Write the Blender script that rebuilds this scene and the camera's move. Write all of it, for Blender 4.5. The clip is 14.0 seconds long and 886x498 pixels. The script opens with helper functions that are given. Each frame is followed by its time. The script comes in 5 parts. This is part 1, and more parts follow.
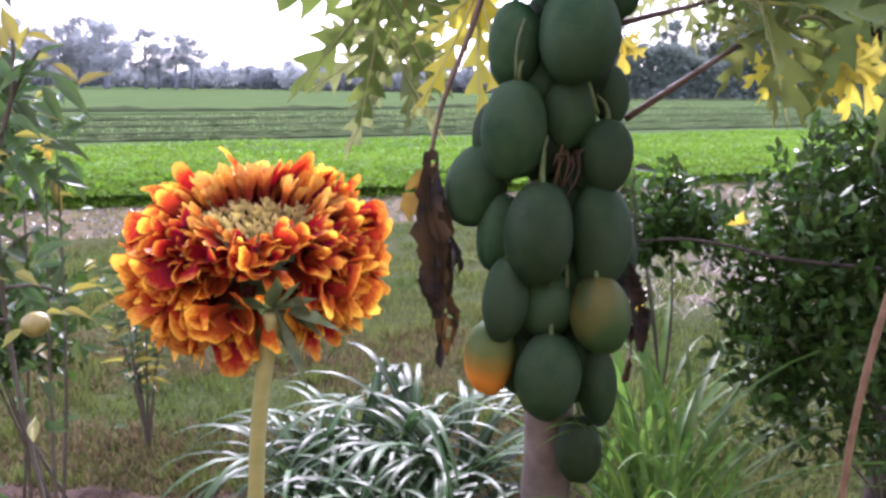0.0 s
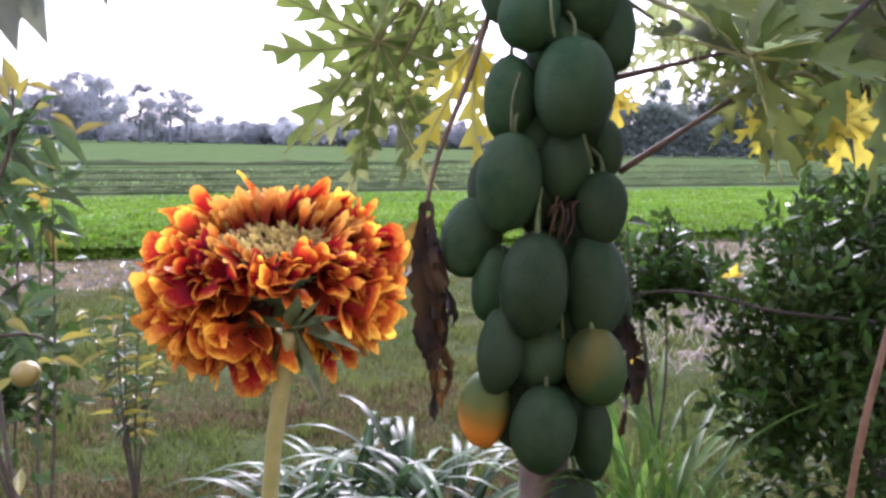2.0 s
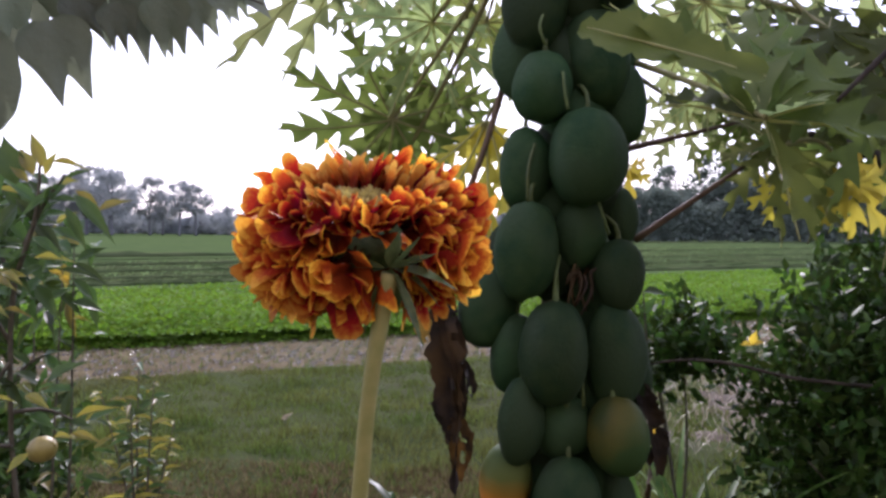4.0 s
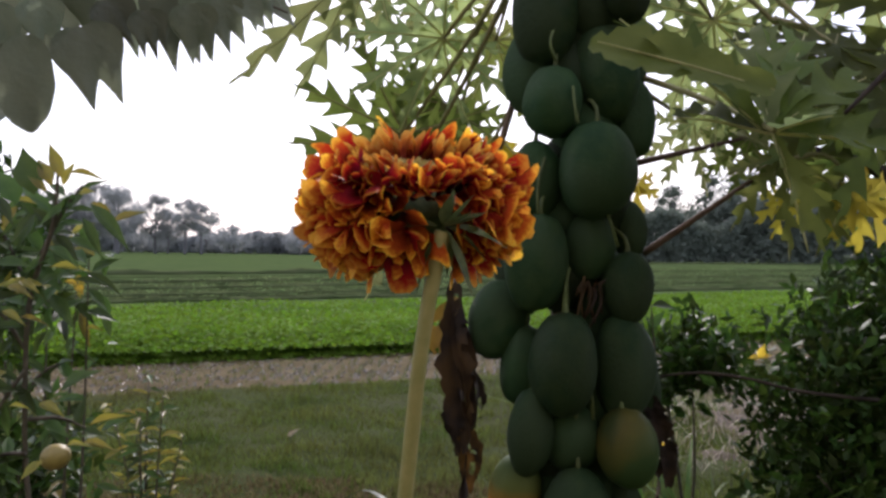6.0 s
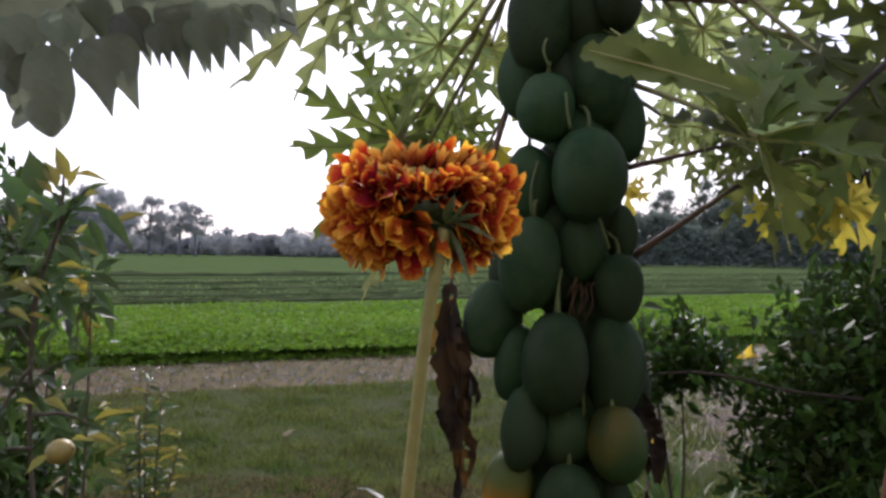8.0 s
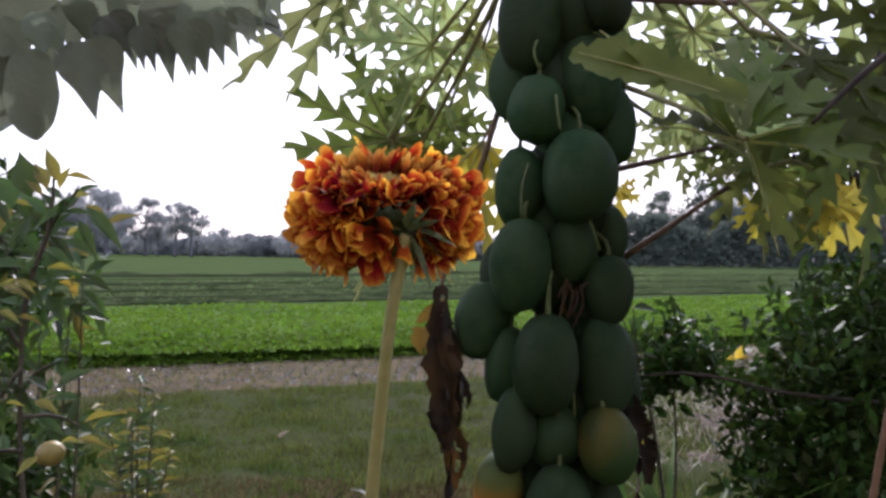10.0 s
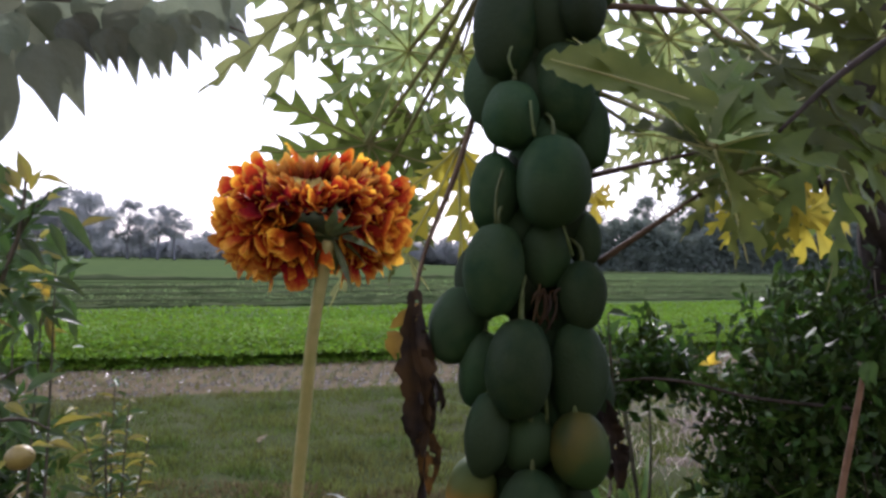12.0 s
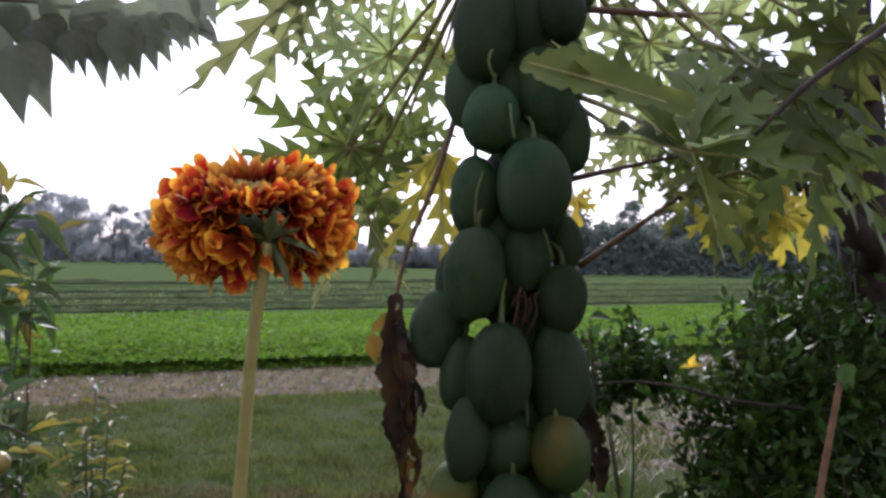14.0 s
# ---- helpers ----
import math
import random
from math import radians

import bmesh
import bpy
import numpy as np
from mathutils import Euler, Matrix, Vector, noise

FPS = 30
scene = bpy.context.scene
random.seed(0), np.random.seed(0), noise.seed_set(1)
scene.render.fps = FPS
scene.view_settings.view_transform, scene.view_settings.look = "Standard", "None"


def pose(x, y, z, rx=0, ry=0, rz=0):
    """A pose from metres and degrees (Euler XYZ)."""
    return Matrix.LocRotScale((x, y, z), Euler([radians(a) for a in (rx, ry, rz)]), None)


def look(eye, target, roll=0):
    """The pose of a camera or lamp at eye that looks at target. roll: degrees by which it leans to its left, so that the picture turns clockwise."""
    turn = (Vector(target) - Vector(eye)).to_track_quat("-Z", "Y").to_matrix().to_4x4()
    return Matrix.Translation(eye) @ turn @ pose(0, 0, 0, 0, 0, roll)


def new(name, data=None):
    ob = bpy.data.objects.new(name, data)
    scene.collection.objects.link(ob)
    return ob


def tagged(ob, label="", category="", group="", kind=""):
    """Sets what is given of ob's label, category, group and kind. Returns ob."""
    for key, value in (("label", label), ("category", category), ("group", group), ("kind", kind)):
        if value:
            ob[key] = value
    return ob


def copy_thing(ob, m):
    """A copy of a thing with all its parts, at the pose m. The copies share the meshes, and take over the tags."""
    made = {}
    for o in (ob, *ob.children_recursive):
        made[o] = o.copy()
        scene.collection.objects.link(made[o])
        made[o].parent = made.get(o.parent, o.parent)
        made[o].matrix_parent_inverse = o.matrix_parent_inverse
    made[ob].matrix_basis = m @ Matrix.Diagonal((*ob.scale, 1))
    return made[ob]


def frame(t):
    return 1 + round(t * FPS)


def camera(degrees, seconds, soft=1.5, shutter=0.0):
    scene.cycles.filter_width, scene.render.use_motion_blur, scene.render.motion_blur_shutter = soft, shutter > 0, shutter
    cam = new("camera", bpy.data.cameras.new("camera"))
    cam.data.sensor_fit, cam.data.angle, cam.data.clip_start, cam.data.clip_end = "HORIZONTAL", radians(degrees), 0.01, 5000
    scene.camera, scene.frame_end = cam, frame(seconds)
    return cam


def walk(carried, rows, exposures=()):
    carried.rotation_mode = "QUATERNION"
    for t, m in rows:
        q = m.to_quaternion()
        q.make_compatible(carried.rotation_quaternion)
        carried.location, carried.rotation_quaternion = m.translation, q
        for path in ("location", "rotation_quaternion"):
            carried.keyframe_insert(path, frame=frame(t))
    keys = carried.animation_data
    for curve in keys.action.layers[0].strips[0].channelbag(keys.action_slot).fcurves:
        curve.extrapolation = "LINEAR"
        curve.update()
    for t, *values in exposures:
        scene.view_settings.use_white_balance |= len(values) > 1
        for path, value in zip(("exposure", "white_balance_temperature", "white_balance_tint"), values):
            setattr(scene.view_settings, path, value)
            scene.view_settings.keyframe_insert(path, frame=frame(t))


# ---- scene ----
cam = camera(53.9, 14.0, soft=2.9)
PATH = [
    (0, (0.041, 0.023, 1.235), (-0.006, 1.989, 0.867), 1.0),
    (0.5, (0.042, 0.023, 1.235), (-0.004, 1.989, 0.872), 1.1),
    (1, (0.039, 0.025, 1.233), (-0.003, 1.994, 0.881), 1.1),
    (1.5, (0.037, 0.023, 1.231), (0.007, 1.998, 0.914), 1.5),
    (2, (0.034, 0.021, 1.226), (0.003, 2.006, 0.983), 1.4),
    (2.5, (0.027, 0.017, 1.218), (-0.007, 2.008, 1.031), 1.2),
    (3, (0.022, 0.012, 1.207), (-0.015, 2.009, 1.101), 0.9),
    (3.5, (0.015, 0.013, 1.194), (-0.02, 2.011, 1.122), 0.9),
    (4, (0.012, 0.009, 1.188), (-0.039, 2.008, 1.146), 0.6),
    (6.5, (-0.001, -0.013, 1.169), (-0.064, 1.986, 1.173), 0.9),
    (7, (-0.001, -0.016, 1.168), (-0.055, 1.984, 1.168), 1.1),
    (7.5, (-0.004, -0.057, 1.166), (-0.049, 1.942, 1.176), 1.0),
    (8, (-0.001, -0.061, 1.168), (-0.051, 1.939, 1.178), 1.1),
    (10.5, (0.012, -0.063, 1.17), (-0.028, 1.937, 1.183), 1.1),
    (11, (0.013, -0.063, 1.17), (-0.024, 1.936, 1.185), 1.2),
    (11.5, (0.021, -0.064, 1.17), (-0.001, 1.936, 1.189), 1.4),
    (12, (0.033, -0.066, 1.171), (0.027, 1.934, 1.194), 1.4),
    (12.5, (0.043, -0.058, 1.171), (0.048, 1.942, 1.198), 1.1),
    (13, (0.046, -0.061, 1.171), (0.063, 1.938, 1.197), 1.3),
    (13.5, (0.047, -0.063, 1.172), (0.066, 1.937, 1.2), 1.3),
    (14, (0.049, -0.062, 1.171), (0.071, 1.937, 1.203), 1.3),
]
EXPOSURES = [(0.0, 2.18, 5500, 35), (1.5, 2.13, 5500, 35), (2.5, 1.74, 5500, 33), (3.5, 1.26, 5600, 29), (4.2, 1.0, 5700, 27), (6.5, 0.64, 6050, 20), (7.1, 0.64, 6050, 20), (7.5, 0.7, 5950, 22), (8.2, 0.71, 5850, 23), (10.5, 0.84, 5700, 25), (12.5, 0.92, 5680, 25), (14.0, 0.92, 5680, 25)]
walk(cam, [(t, look(eye, target, roll)) for t, eye, target, roll in PATH], EXPOSURES)

# ---- sky and sun: a hazy afternoon, the sun ahead and high ----
SUN_AZIMUTH, SUN_ELEVATION = radians(-3), radians(38)
world = bpy.data.worlds.new("sky")
scene.world = world
world.use_nodes = True
wn = world.node_tree.nodes
sky = wn.new("ShaderNodeTexSky")
sky.sky_type, sky.sun_disc = "NISHITA", False
sky.sun_elevation, sky.sun_rotation = SUN_ELEVATION, SUN_AZIMUTH
sky.air_density, sky.dust_density, sky.ozone_density = 1.0, 2.0, 1.0
world.node_tree.links.new(sky.outputs[0], wn["Background"].inputs[0])
wn["Background"].inputs[1].default_value = 0.06
# thin even haze over the whole sky
haze = wn.new("ShaderNodeBackground")
haze.inputs[0].default_value, haze.inputs[1].default_value = (0.93, 0.93, 1.0, 1), 0.62
both = wn.new("ShaderNodeAddShader")
world.node_tree.links.new(wn["Background"].outputs[0], both.inputs[0])
world.node_tree.links.new(haze.outputs[0], both.inputs[1])
world.node_tree.links.new(both.outputs[0], wn["World Output"].inputs[0])
sun = new("sun", bpy.data.lights.new("sun", "SUN"))
sun.data.energy, sun.data.angle, sun.data.color = 2.4, radians(2.0), (1.0, 0.93, 0.82)
sun_way = Vector((math.sin(SUN_AZIMUTH) * math.cos(SUN_ELEVATION), math.cos(SUN_AZIMUTH) * math.cos(SUN_ELEVATION), math.sin(SUN_ELEVATION)))
sun.matrix_world = look(sun_way * 50, (0, 0, 0))


# ---- materials ----
def material(name, a, b, scale=20.0, rough=0.6, bump=0.2, fine=120.0, glow_through=0.0, vary=0.12, islands=False, ramp=None, spec=0.5, blotch=None, veins=None):
    """Two colours mixed by noise at two scales, fine relief, and for leaves light that comes through them.
    ramp: colours along the piece (its UV's v), in place of a and b. blotch: a third colour in large patches."""
    m = bpy.data.materials.new(name)
    m.use_nodes = True
    n, l = m.node_tree.nodes, m.node_tree.links
    n.clear()
    out = n.new("ShaderNodeOutputMaterial")
    p = n.new("ShaderNodeBsdfPrincipled")
    tc = n.new("ShaderNodeTexCoord")
    big = n.new("ShaderNodeTexNoise")
    big.inputs["Scale"].default_value, big.inputs["Detail"].default_value = scale, 6
    l.new(tc.outputs["Object"], big.inputs["Vector"])
    small = n.new("ShaderNodeTexNoise")
    small.inputs["Scale"].default_value, small.inputs["Detail"].default_value = fine, 4
    l.new(tc.outputs["Object"], small.inputs["Vector"])
    spread = n.new("ShaderNodeMapRange")
    spread.inputs[1].default_value, spread.inputs[2].default_value = 0.33, 0.67
    l.new(big.outputs["Fac"], spread.inputs[0])
    mix = n.new("ShaderNodeMix")
    mix.data_type = "RGBA"
    mix.inputs["A"].default_value, mix.inputs["B"].default_value = (*a, 1), (*b, 1)
    l.new(spread.outputs[0], mix.inputs["Factor"])
    colour = mix.outputs["Result"]
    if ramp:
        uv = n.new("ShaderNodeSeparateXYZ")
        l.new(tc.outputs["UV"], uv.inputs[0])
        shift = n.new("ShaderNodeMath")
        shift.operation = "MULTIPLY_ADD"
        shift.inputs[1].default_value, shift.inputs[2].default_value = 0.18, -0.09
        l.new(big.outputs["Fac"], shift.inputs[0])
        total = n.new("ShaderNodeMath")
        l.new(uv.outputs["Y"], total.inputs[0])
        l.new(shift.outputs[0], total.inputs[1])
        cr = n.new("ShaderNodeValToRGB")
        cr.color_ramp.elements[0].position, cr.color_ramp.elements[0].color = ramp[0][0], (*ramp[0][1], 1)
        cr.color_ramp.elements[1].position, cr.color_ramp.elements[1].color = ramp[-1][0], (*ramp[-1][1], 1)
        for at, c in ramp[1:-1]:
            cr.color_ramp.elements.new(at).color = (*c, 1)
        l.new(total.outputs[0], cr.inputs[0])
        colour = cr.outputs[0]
    if blotch:
        patch = n.new("ShaderNodeTexNoise")
        patch.inputs["Scale"].default_value, patch.inputs["Detail"].default_value = scale * 0.23, 5
        l.new(tc.outputs["Object"], patch.inputs["Vector"])
        pr = n.new("ShaderNodeMapRange")
        pr.inputs[1].default_value, pr.inputs[2].default_value = 0.5, 0.62
        l.new(patch.outputs["Fac"], pr.inputs[0])
        mb = n.new("ShaderNodeMix")
        mb.data_type = "RGBA"
        mb.inputs["B"].default_value = (*blotch, 1)
        l.new(pr.outputs[0], mb.inputs["Factor"])
        l.new(colour, mb.inputs["A"])
        colour = mb.outputs["Result"]
    if veins:
        uvx = n.new("ShaderNodeSeparateXYZ")
        l.new(tc.outputs["UV"], uvx.inputs[0])
        wave = n.new("ShaderNodeMapRange")
        wave.inputs[1].default_value, wave.inputs[2].default_value = veins[1], veins[1] * 0.4
        l.new(uvx.outputs["X"], wave.inputs[0])
        mv = n.new("ShaderNodeMix")
        mv.data_type = "RGBA"
        mv.inputs["B"].default_value = (*veins[0], 1)
        l.new(wave.outputs[0], mv.inputs["Factor"])
        l.new(colour, mv.inputs["A"])
        colour = mv.outputs["Result"]
    if vary:
        if islands:
            rnd = n.new("ShaderNodeNewGeometry").outputs["Random Per Island"]
        else:
            rnd = n.new("ShaderNodeObjectInfo").outputs["Random"]
        hue = n.new("ShaderNodeHueSaturation")
        r1 = n.new("ShaderNodeMapRange")
        r1.inputs[3].default_value, r1.inputs[4].default_value = 0.5 - vary * 0.09, 0.5 + vary * 0.09
        r2 = n.new("ShaderNodeMapRange")
        r2.inputs[3].default_value, r2.inputs[4].default_value = 1 - vary * 2, 1 + vary * 2
        l.new(rnd, r1.inputs[0])
        l.new(rnd, r2.inputs[0])
        l.new(r1.outputs[0], hue.inputs["Hue"])
        l.new(r2.outputs[0], hue.inputs["Value"])
        l.new(colour, hue.inputs["Color"])
        colour = hue.outputs[0]
    l.new(colour, p.inputs["Base Color"])
    rr = n.new("ShaderNodeMapRange")
    rr.inputs[3].default_value, rr.inputs[4].default_value = max(0.03, rough - 0.12), min(1, rough + 0.12)
    l.new(small.outputs["Fac"], rr.inputs[0])
    l.new(rr.outputs[0], p.inputs["Roughness"])
    p.inputs["Specular IOR Level"].default_value = spec
    if bump:
        bp = n.new("ShaderNodeBump")
        bp.inputs["Strength"].default_value, bp.inputs["Distance"].default_value = bump, 0.4 / fine
        l.new(small.outputs["Fac"], bp.inputs["Height"])
        l.new(bp.outputs[0], p.inputs["Normal"])
    if glow_through:
        tr = n.new("ShaderNodeBsdfTranslucent")
        l.new(colour, tr.inputs[0])
        ms = n.new("ShaderNodeMixShader")
        ms.inputs[0].default_value = glow_through
        l.new(p.outputs[0], ms.inputs[1])
        l.new(tr.outputs[0], ms.inputs[2])
        l.new(ms.outputs[0], out.inputs[0])
    else:
        l.new(p.outputs[0], out.inputs[0])
    return m


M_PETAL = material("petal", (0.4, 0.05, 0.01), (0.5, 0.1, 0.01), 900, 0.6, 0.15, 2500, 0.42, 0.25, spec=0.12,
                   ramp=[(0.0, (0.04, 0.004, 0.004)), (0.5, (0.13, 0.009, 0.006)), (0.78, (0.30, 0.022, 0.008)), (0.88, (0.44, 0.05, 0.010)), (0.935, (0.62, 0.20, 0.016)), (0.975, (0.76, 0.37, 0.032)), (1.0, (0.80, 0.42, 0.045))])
M_PETAL_INNER = material("petal_inner", (0.4, 0.05, 0.01), (0.5, 0.1, 0.01), 900, 0.6, 0.15, 2500, 0.35, 0.16, spec=0.12,
                         ramp=[(0.0, (0.08, 0.008, 0.005)), (0.5, (0.20, 0.022, 0.006)), (0.76, (0.38, 0.11, 0.014)), (1.0, (0.58, 0.33, 0.06))])
M_DISC = material("disc_floret", (0.36, 0.26, 0.09), (0.5, 0.36, 0.12), 700, 0.7, 0.3, 2500, 0.2, 0.2, ramp=[(0.0, (0.12, 0.10, 0.03)), (0.6, (0.27, 0.21, 0.065)), (1.0, (0.42, 0.31, 0.10))])
M_SEPAL = material("sepal", (0.06, 0.085, 0.028), (0.12, 0.15, 0.05), 500, 0.6, 0.2, 2500, 0.2, 0.1)
M_STEM = material("flower_stem", (0.26, 0.25, 0.075), (0.34, 0.30, 0.105), 300, 0.55, 0.25, 1800, 0.12, 0.05)
M_FRUIT = material("papaya_skin", (0.012, 0.029, 0.010), (0.026, 0.044, 0.014), 22, 0.68, 0.5, 110, 0, 0.22, spec=0.12, blotch=(0.023, 0.038, 0.015))
M_FRUIT_RIPE = material("papaya_skin_ripening", (0.017, 0.036, 0.012), (0.095, 0.068, 0.010), 8, 0.55, 0.2, 160, 0, 0.05, spec=0.12, blotch=(0.03, 0.055, 0.016))
M_FRUIT_ORANGE = material("papaya_skin_ripe", (0.5, 0.17, 0.015), (0.55, 0.2, 0.02), 11, 0.55, 0.2, 160, 0, 0.03, spec=0.12, ramp=[(0.0, (0.52, 0.17, 0.012)), (0.3, (0.46, 0.16, 0.015)), (0.46, (0.2, 0.11, 0.015)), (0.64, (0.075, 0.085, 0.018)), (1.0, (0.03, 0.06, 0.018))])
M_STALK = material("fruit_stalk", (0.06, 0.08, 0.026), (0.095, 0.115, 0.038), 60, 0.5, 0.2, 400, 0, 0.1, spec=0.2)
M_TRUNK = material("papaya_trunk", (0.075, 0.052, 0.036), (0.14, 0.10, 0.07), 18, 0.85, 0.7, 90, 0, 0.02, blotch=(0.07, 0.06, 0.04))
# one papaya leaf in three tones; the darker copies carry shade in their colour
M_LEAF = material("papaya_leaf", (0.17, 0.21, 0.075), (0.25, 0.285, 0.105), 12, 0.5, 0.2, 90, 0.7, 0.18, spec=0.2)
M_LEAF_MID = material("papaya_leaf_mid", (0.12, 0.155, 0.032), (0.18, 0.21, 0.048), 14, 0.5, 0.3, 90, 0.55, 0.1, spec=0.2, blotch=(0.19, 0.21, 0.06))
M_LEAF_SHADED = material("papaya_leaf_dark", (0.078, 0.112, 0.021), (0.122, 0.155, 0.033), 12, 0.5, 0.3, 90, 0.55, 0.2, spec=0.18)
M_LEAF_YELLOW = material("papaya_leaf_yellow", (0.50, 0.41, 0.04), (0.42, 0.39, 0.06), 9, 0.5, 0.2, 90, 0.5, 0.1, spec=0.2, blotch=(0.5, 0.33, 0.03))
M_RIB = material("leaf_rib", (0.5, 0.5, 0.2), (0.6, 0.58, 0.26), 40, 0.5, 0.1, 300, 0.6, 0.05)
M_PETIOLE = material("petiole", (0.14, 0.14, 0.05), (0.2, 0.17, 0.075), 30, 0.5, 0.2, 200, 0, 0.1, spec=0.2)
M_PETIOLE_BROWN = material("petiole_brown", (0.07, 0.042, 0.025), (0.115, 0.072, 0.044), 30, 0.6, 0.2, 200, 0, 0.1, spec=0.2)
M_DEAD = material("dead_leaf", (0.017, 0.013, 0.011), (0.036, 0.025, 0.017), 25, 0.85, 0.6, 140, 0.05, 0.08, spec=0.2, blotch=(0.07, 0.04, 0.015))
M_DEAD_TAN = material("dead_leaf_tan", (0.03, 0.02, 0.012), (0.16, 0.085, 0.02), 30, 0.8, 0.6, 140, 0.15, 0.08, spec=0.2)
M_DEAD_YELLOW = material("dead_leaf_yellow", (0.36, 0.22, 0.035), (0.24, 0.14, 0.03), 25, 0.7, 0.5, 140, 0.4, 0.08)
# leaf colour lifted to include the glare that veils this branch
M_NEARLEAF = material("near_tree_leaf", (0.11, 0.13, 0.085), (0.165, 0.18, 0.115), 14, 0.5, 0.5, 110, 0.4, 0.22, blotch=(0.18, 0.18, 0.1))
M_BARK = material("bark", (0.025, 0.02, 0.017), (0.055, 0.043, 0.034), 25, 0.9, 0.8, 120, 0, 0.05, spec=0.1)
M_CITRUS = material("citrus_leaf", (0.04, 0.075, 0.018), (0.07, 0.11, 0.026), 25, 0.45, 0.2, 160, 0.35, 0.2, spec=0.25)
M_CITRUS_YOUNG = material("citrus_leaf_young", (0.27, 0.215, 0.028), (0.18, 0.185, 0.032), 25, 0.45, 0.2, 160, 0.5, 0.15)
M_LEMON = material("lemon_skin", (0.20, 0.15, 0.035), (0.26, 0.20, 0.05), 60, 0.45, 0.4, 300, 0, 0.05)
M_TWIG = material("twig", (0.05, 0.042, 0.026), (0.09, 0.072, 0.045), 60, 0.8, 0.4, 260, 0, 0.08)
M_BUSH = material("bush_leaf", (0.022, 0.047, 0.009), (0.052, 0.09, 0.015), 30, 0.45, 0.1, 200, 0.32, 0.24, islands=True, spec=0.17)
M_STRIPED = material("striped_blade", (0.022, 0.052, 0.013), (0.038, 0.075, 0.019), 30, 0.4, 0.1, 200, 0.25, 0.2, spec=0.09, veins=((0.08, 0.095, 0.055), 0.32))
M_BLADE = material("green_blade", (0.055, 0.12, 0.018), (0.12, 0.19, 0.032), 30, 0.5, 0.1, 200, 0.5, 0.15, spec=0.2)
M_GRASS = material("grass", (0.07, 0.102, 0.02), (0.118, 0.13, 0.031), 1.6, 0.85, 0, 60, 0.35, 0.25, islands=True, spec=0.06, blotch=(0.108, 0.108, 0.034))
M_DRYGRASS = material("dry_grass", (0.105, 0.075, 0.036), (0.155, 0.115, 0.058), 2, 0.85, 0, 60, 0.3, 0.25, islands=True, spec=0.06)
M_LAWN = material("lawn_soil", (0.028, 0.039, 0.011), (0.044, 0.05, 0.019), 1.1, 0.95, 0.6, 45, 0, 0, spec=0.02, blotch=(0.034, 0.036, 0.016))
M_SOIL = material("soil", (0.032, 0.019, 0.013), (0.06, 0.038, 0.026), 5, 0.95, 0.9, 40, 0, 0, spec=0.1)
M_DRY = material("dry_earth", (0.045, 0.035, 0.023), (0.085, 0.067, 0.046), 4, 0.95, 0.9, 30, 0, 0, spec=0.1)
M_MUD = material("wet_mud", (0.065, 0.05, 0.026), (0.105, 0.083, 0.045), 3, 0.85, 0.9, 14, 0, 0, spec=0.015)
M_WET = material("wet_clod", (0.07, 0.055, 0.03), (0.11, 0.085, 0.048), 8, 0.28, 0.6, 60, 0, 0.15, islands=True, spec=0.6)
M_CROP = material("crop_leaf", (0.088, 0.165, 0.011), (0.122, 0.208, 0.017), 0.5, 0.75, 0, 60, 0.48, 0.16, islands=True, spec=0.12)
M_CROP_BED = material("crop_bed", (0.08, 0.15, 0.012), (0.115, 0.195, 0.018), 3, 0.9, 0.8, 20, 0, 0, spec=0.1)
# field green dulled with grey, haze put into its colour
M_FIELD = material("far_field", (0.045, 0.07, 0.026), (0.066, 0.09, 0.036), 0.7, 1.0, 0.6, 5, 0, 0, spec=0.0, blotch=(0.06, 0.088, 0.03))
M_TUFT = material("field_tuft", (0.085, 0.125, 0.045), (0.13, 0.165, 0.065), 0.3, 0.95, 0, 30, 0.6, 0.3, islands=True, spec=0.03)
M_RIDGE = material("field_ridge", (0.052, 0.07, 0.028), (0.075, 0.088, 0.04), 0.8, 1.0, 0.5, 8, 0, 0, spec=0.0)
# far foliage and bark: distance haze is mixed into the base colours as grey
M_FARLEAF_HAZED = material("far_tree_leaf", (0.30, 0.315, 0.305), (0.36, 0.37, 0.355), 0.4, 0.9, 0, 8, 0.4, 0.05, islands=True, spec=0.05)
M_HEDGE_HAZED = material("far_hedge_leaf", (0.21, 0.225, 0.22), (0.255, 0.27, 0.26), 0.4, 0.9, 0, 8, 0.3, 0.05, islands=True, spec=0.05)
M_MIDLEAF_HAZED = material("grove_leaf", (0.115, 0.14, 0.11), (0.155, 0.18, 0.14), 0.5, 0.9, 0, 8, 0.35, 0.08, islands=True, spec=0.05)
M_FARBARK_HAZED = material("far_bark", (0.12, 0.12, 0.125), (0.15, 0.145, 0.145), 2, 0.9, 0.3, 20, 0, 0)
M_WIRE = material("wire", (0.10, 0.10, 0.11), (0.13, 0.13, 0.14), 5, 0.6, 0, 50, 0, 0)
M_WEED = material("dry_weed", (0.13, 0.06, 0.03), (0.20, 0.10, 0.05), 60, 0.7, 0.3, 260, 0.2, 0.1)
M_CANE = material("dry_cane", (0.13, 0.072, 0.036), (0.19, 0.112, 0.06), 40, 0.6, 0.4, 220, 0, 0.05, spec=0.2)
M_BLOCKER = material("plaster", (0.30, 0.27, 0.22), (0.38, 0.34, 0.28), 2, 0.9, 0.4, 60, 0, 0)
M_YELLOWBIT = material("yellow_leaf", (0.6, 0.42, 0.03), (0.68, 0.5, 0.06), 60, 0.5, 0.1, 200, 0.5, 0.08)
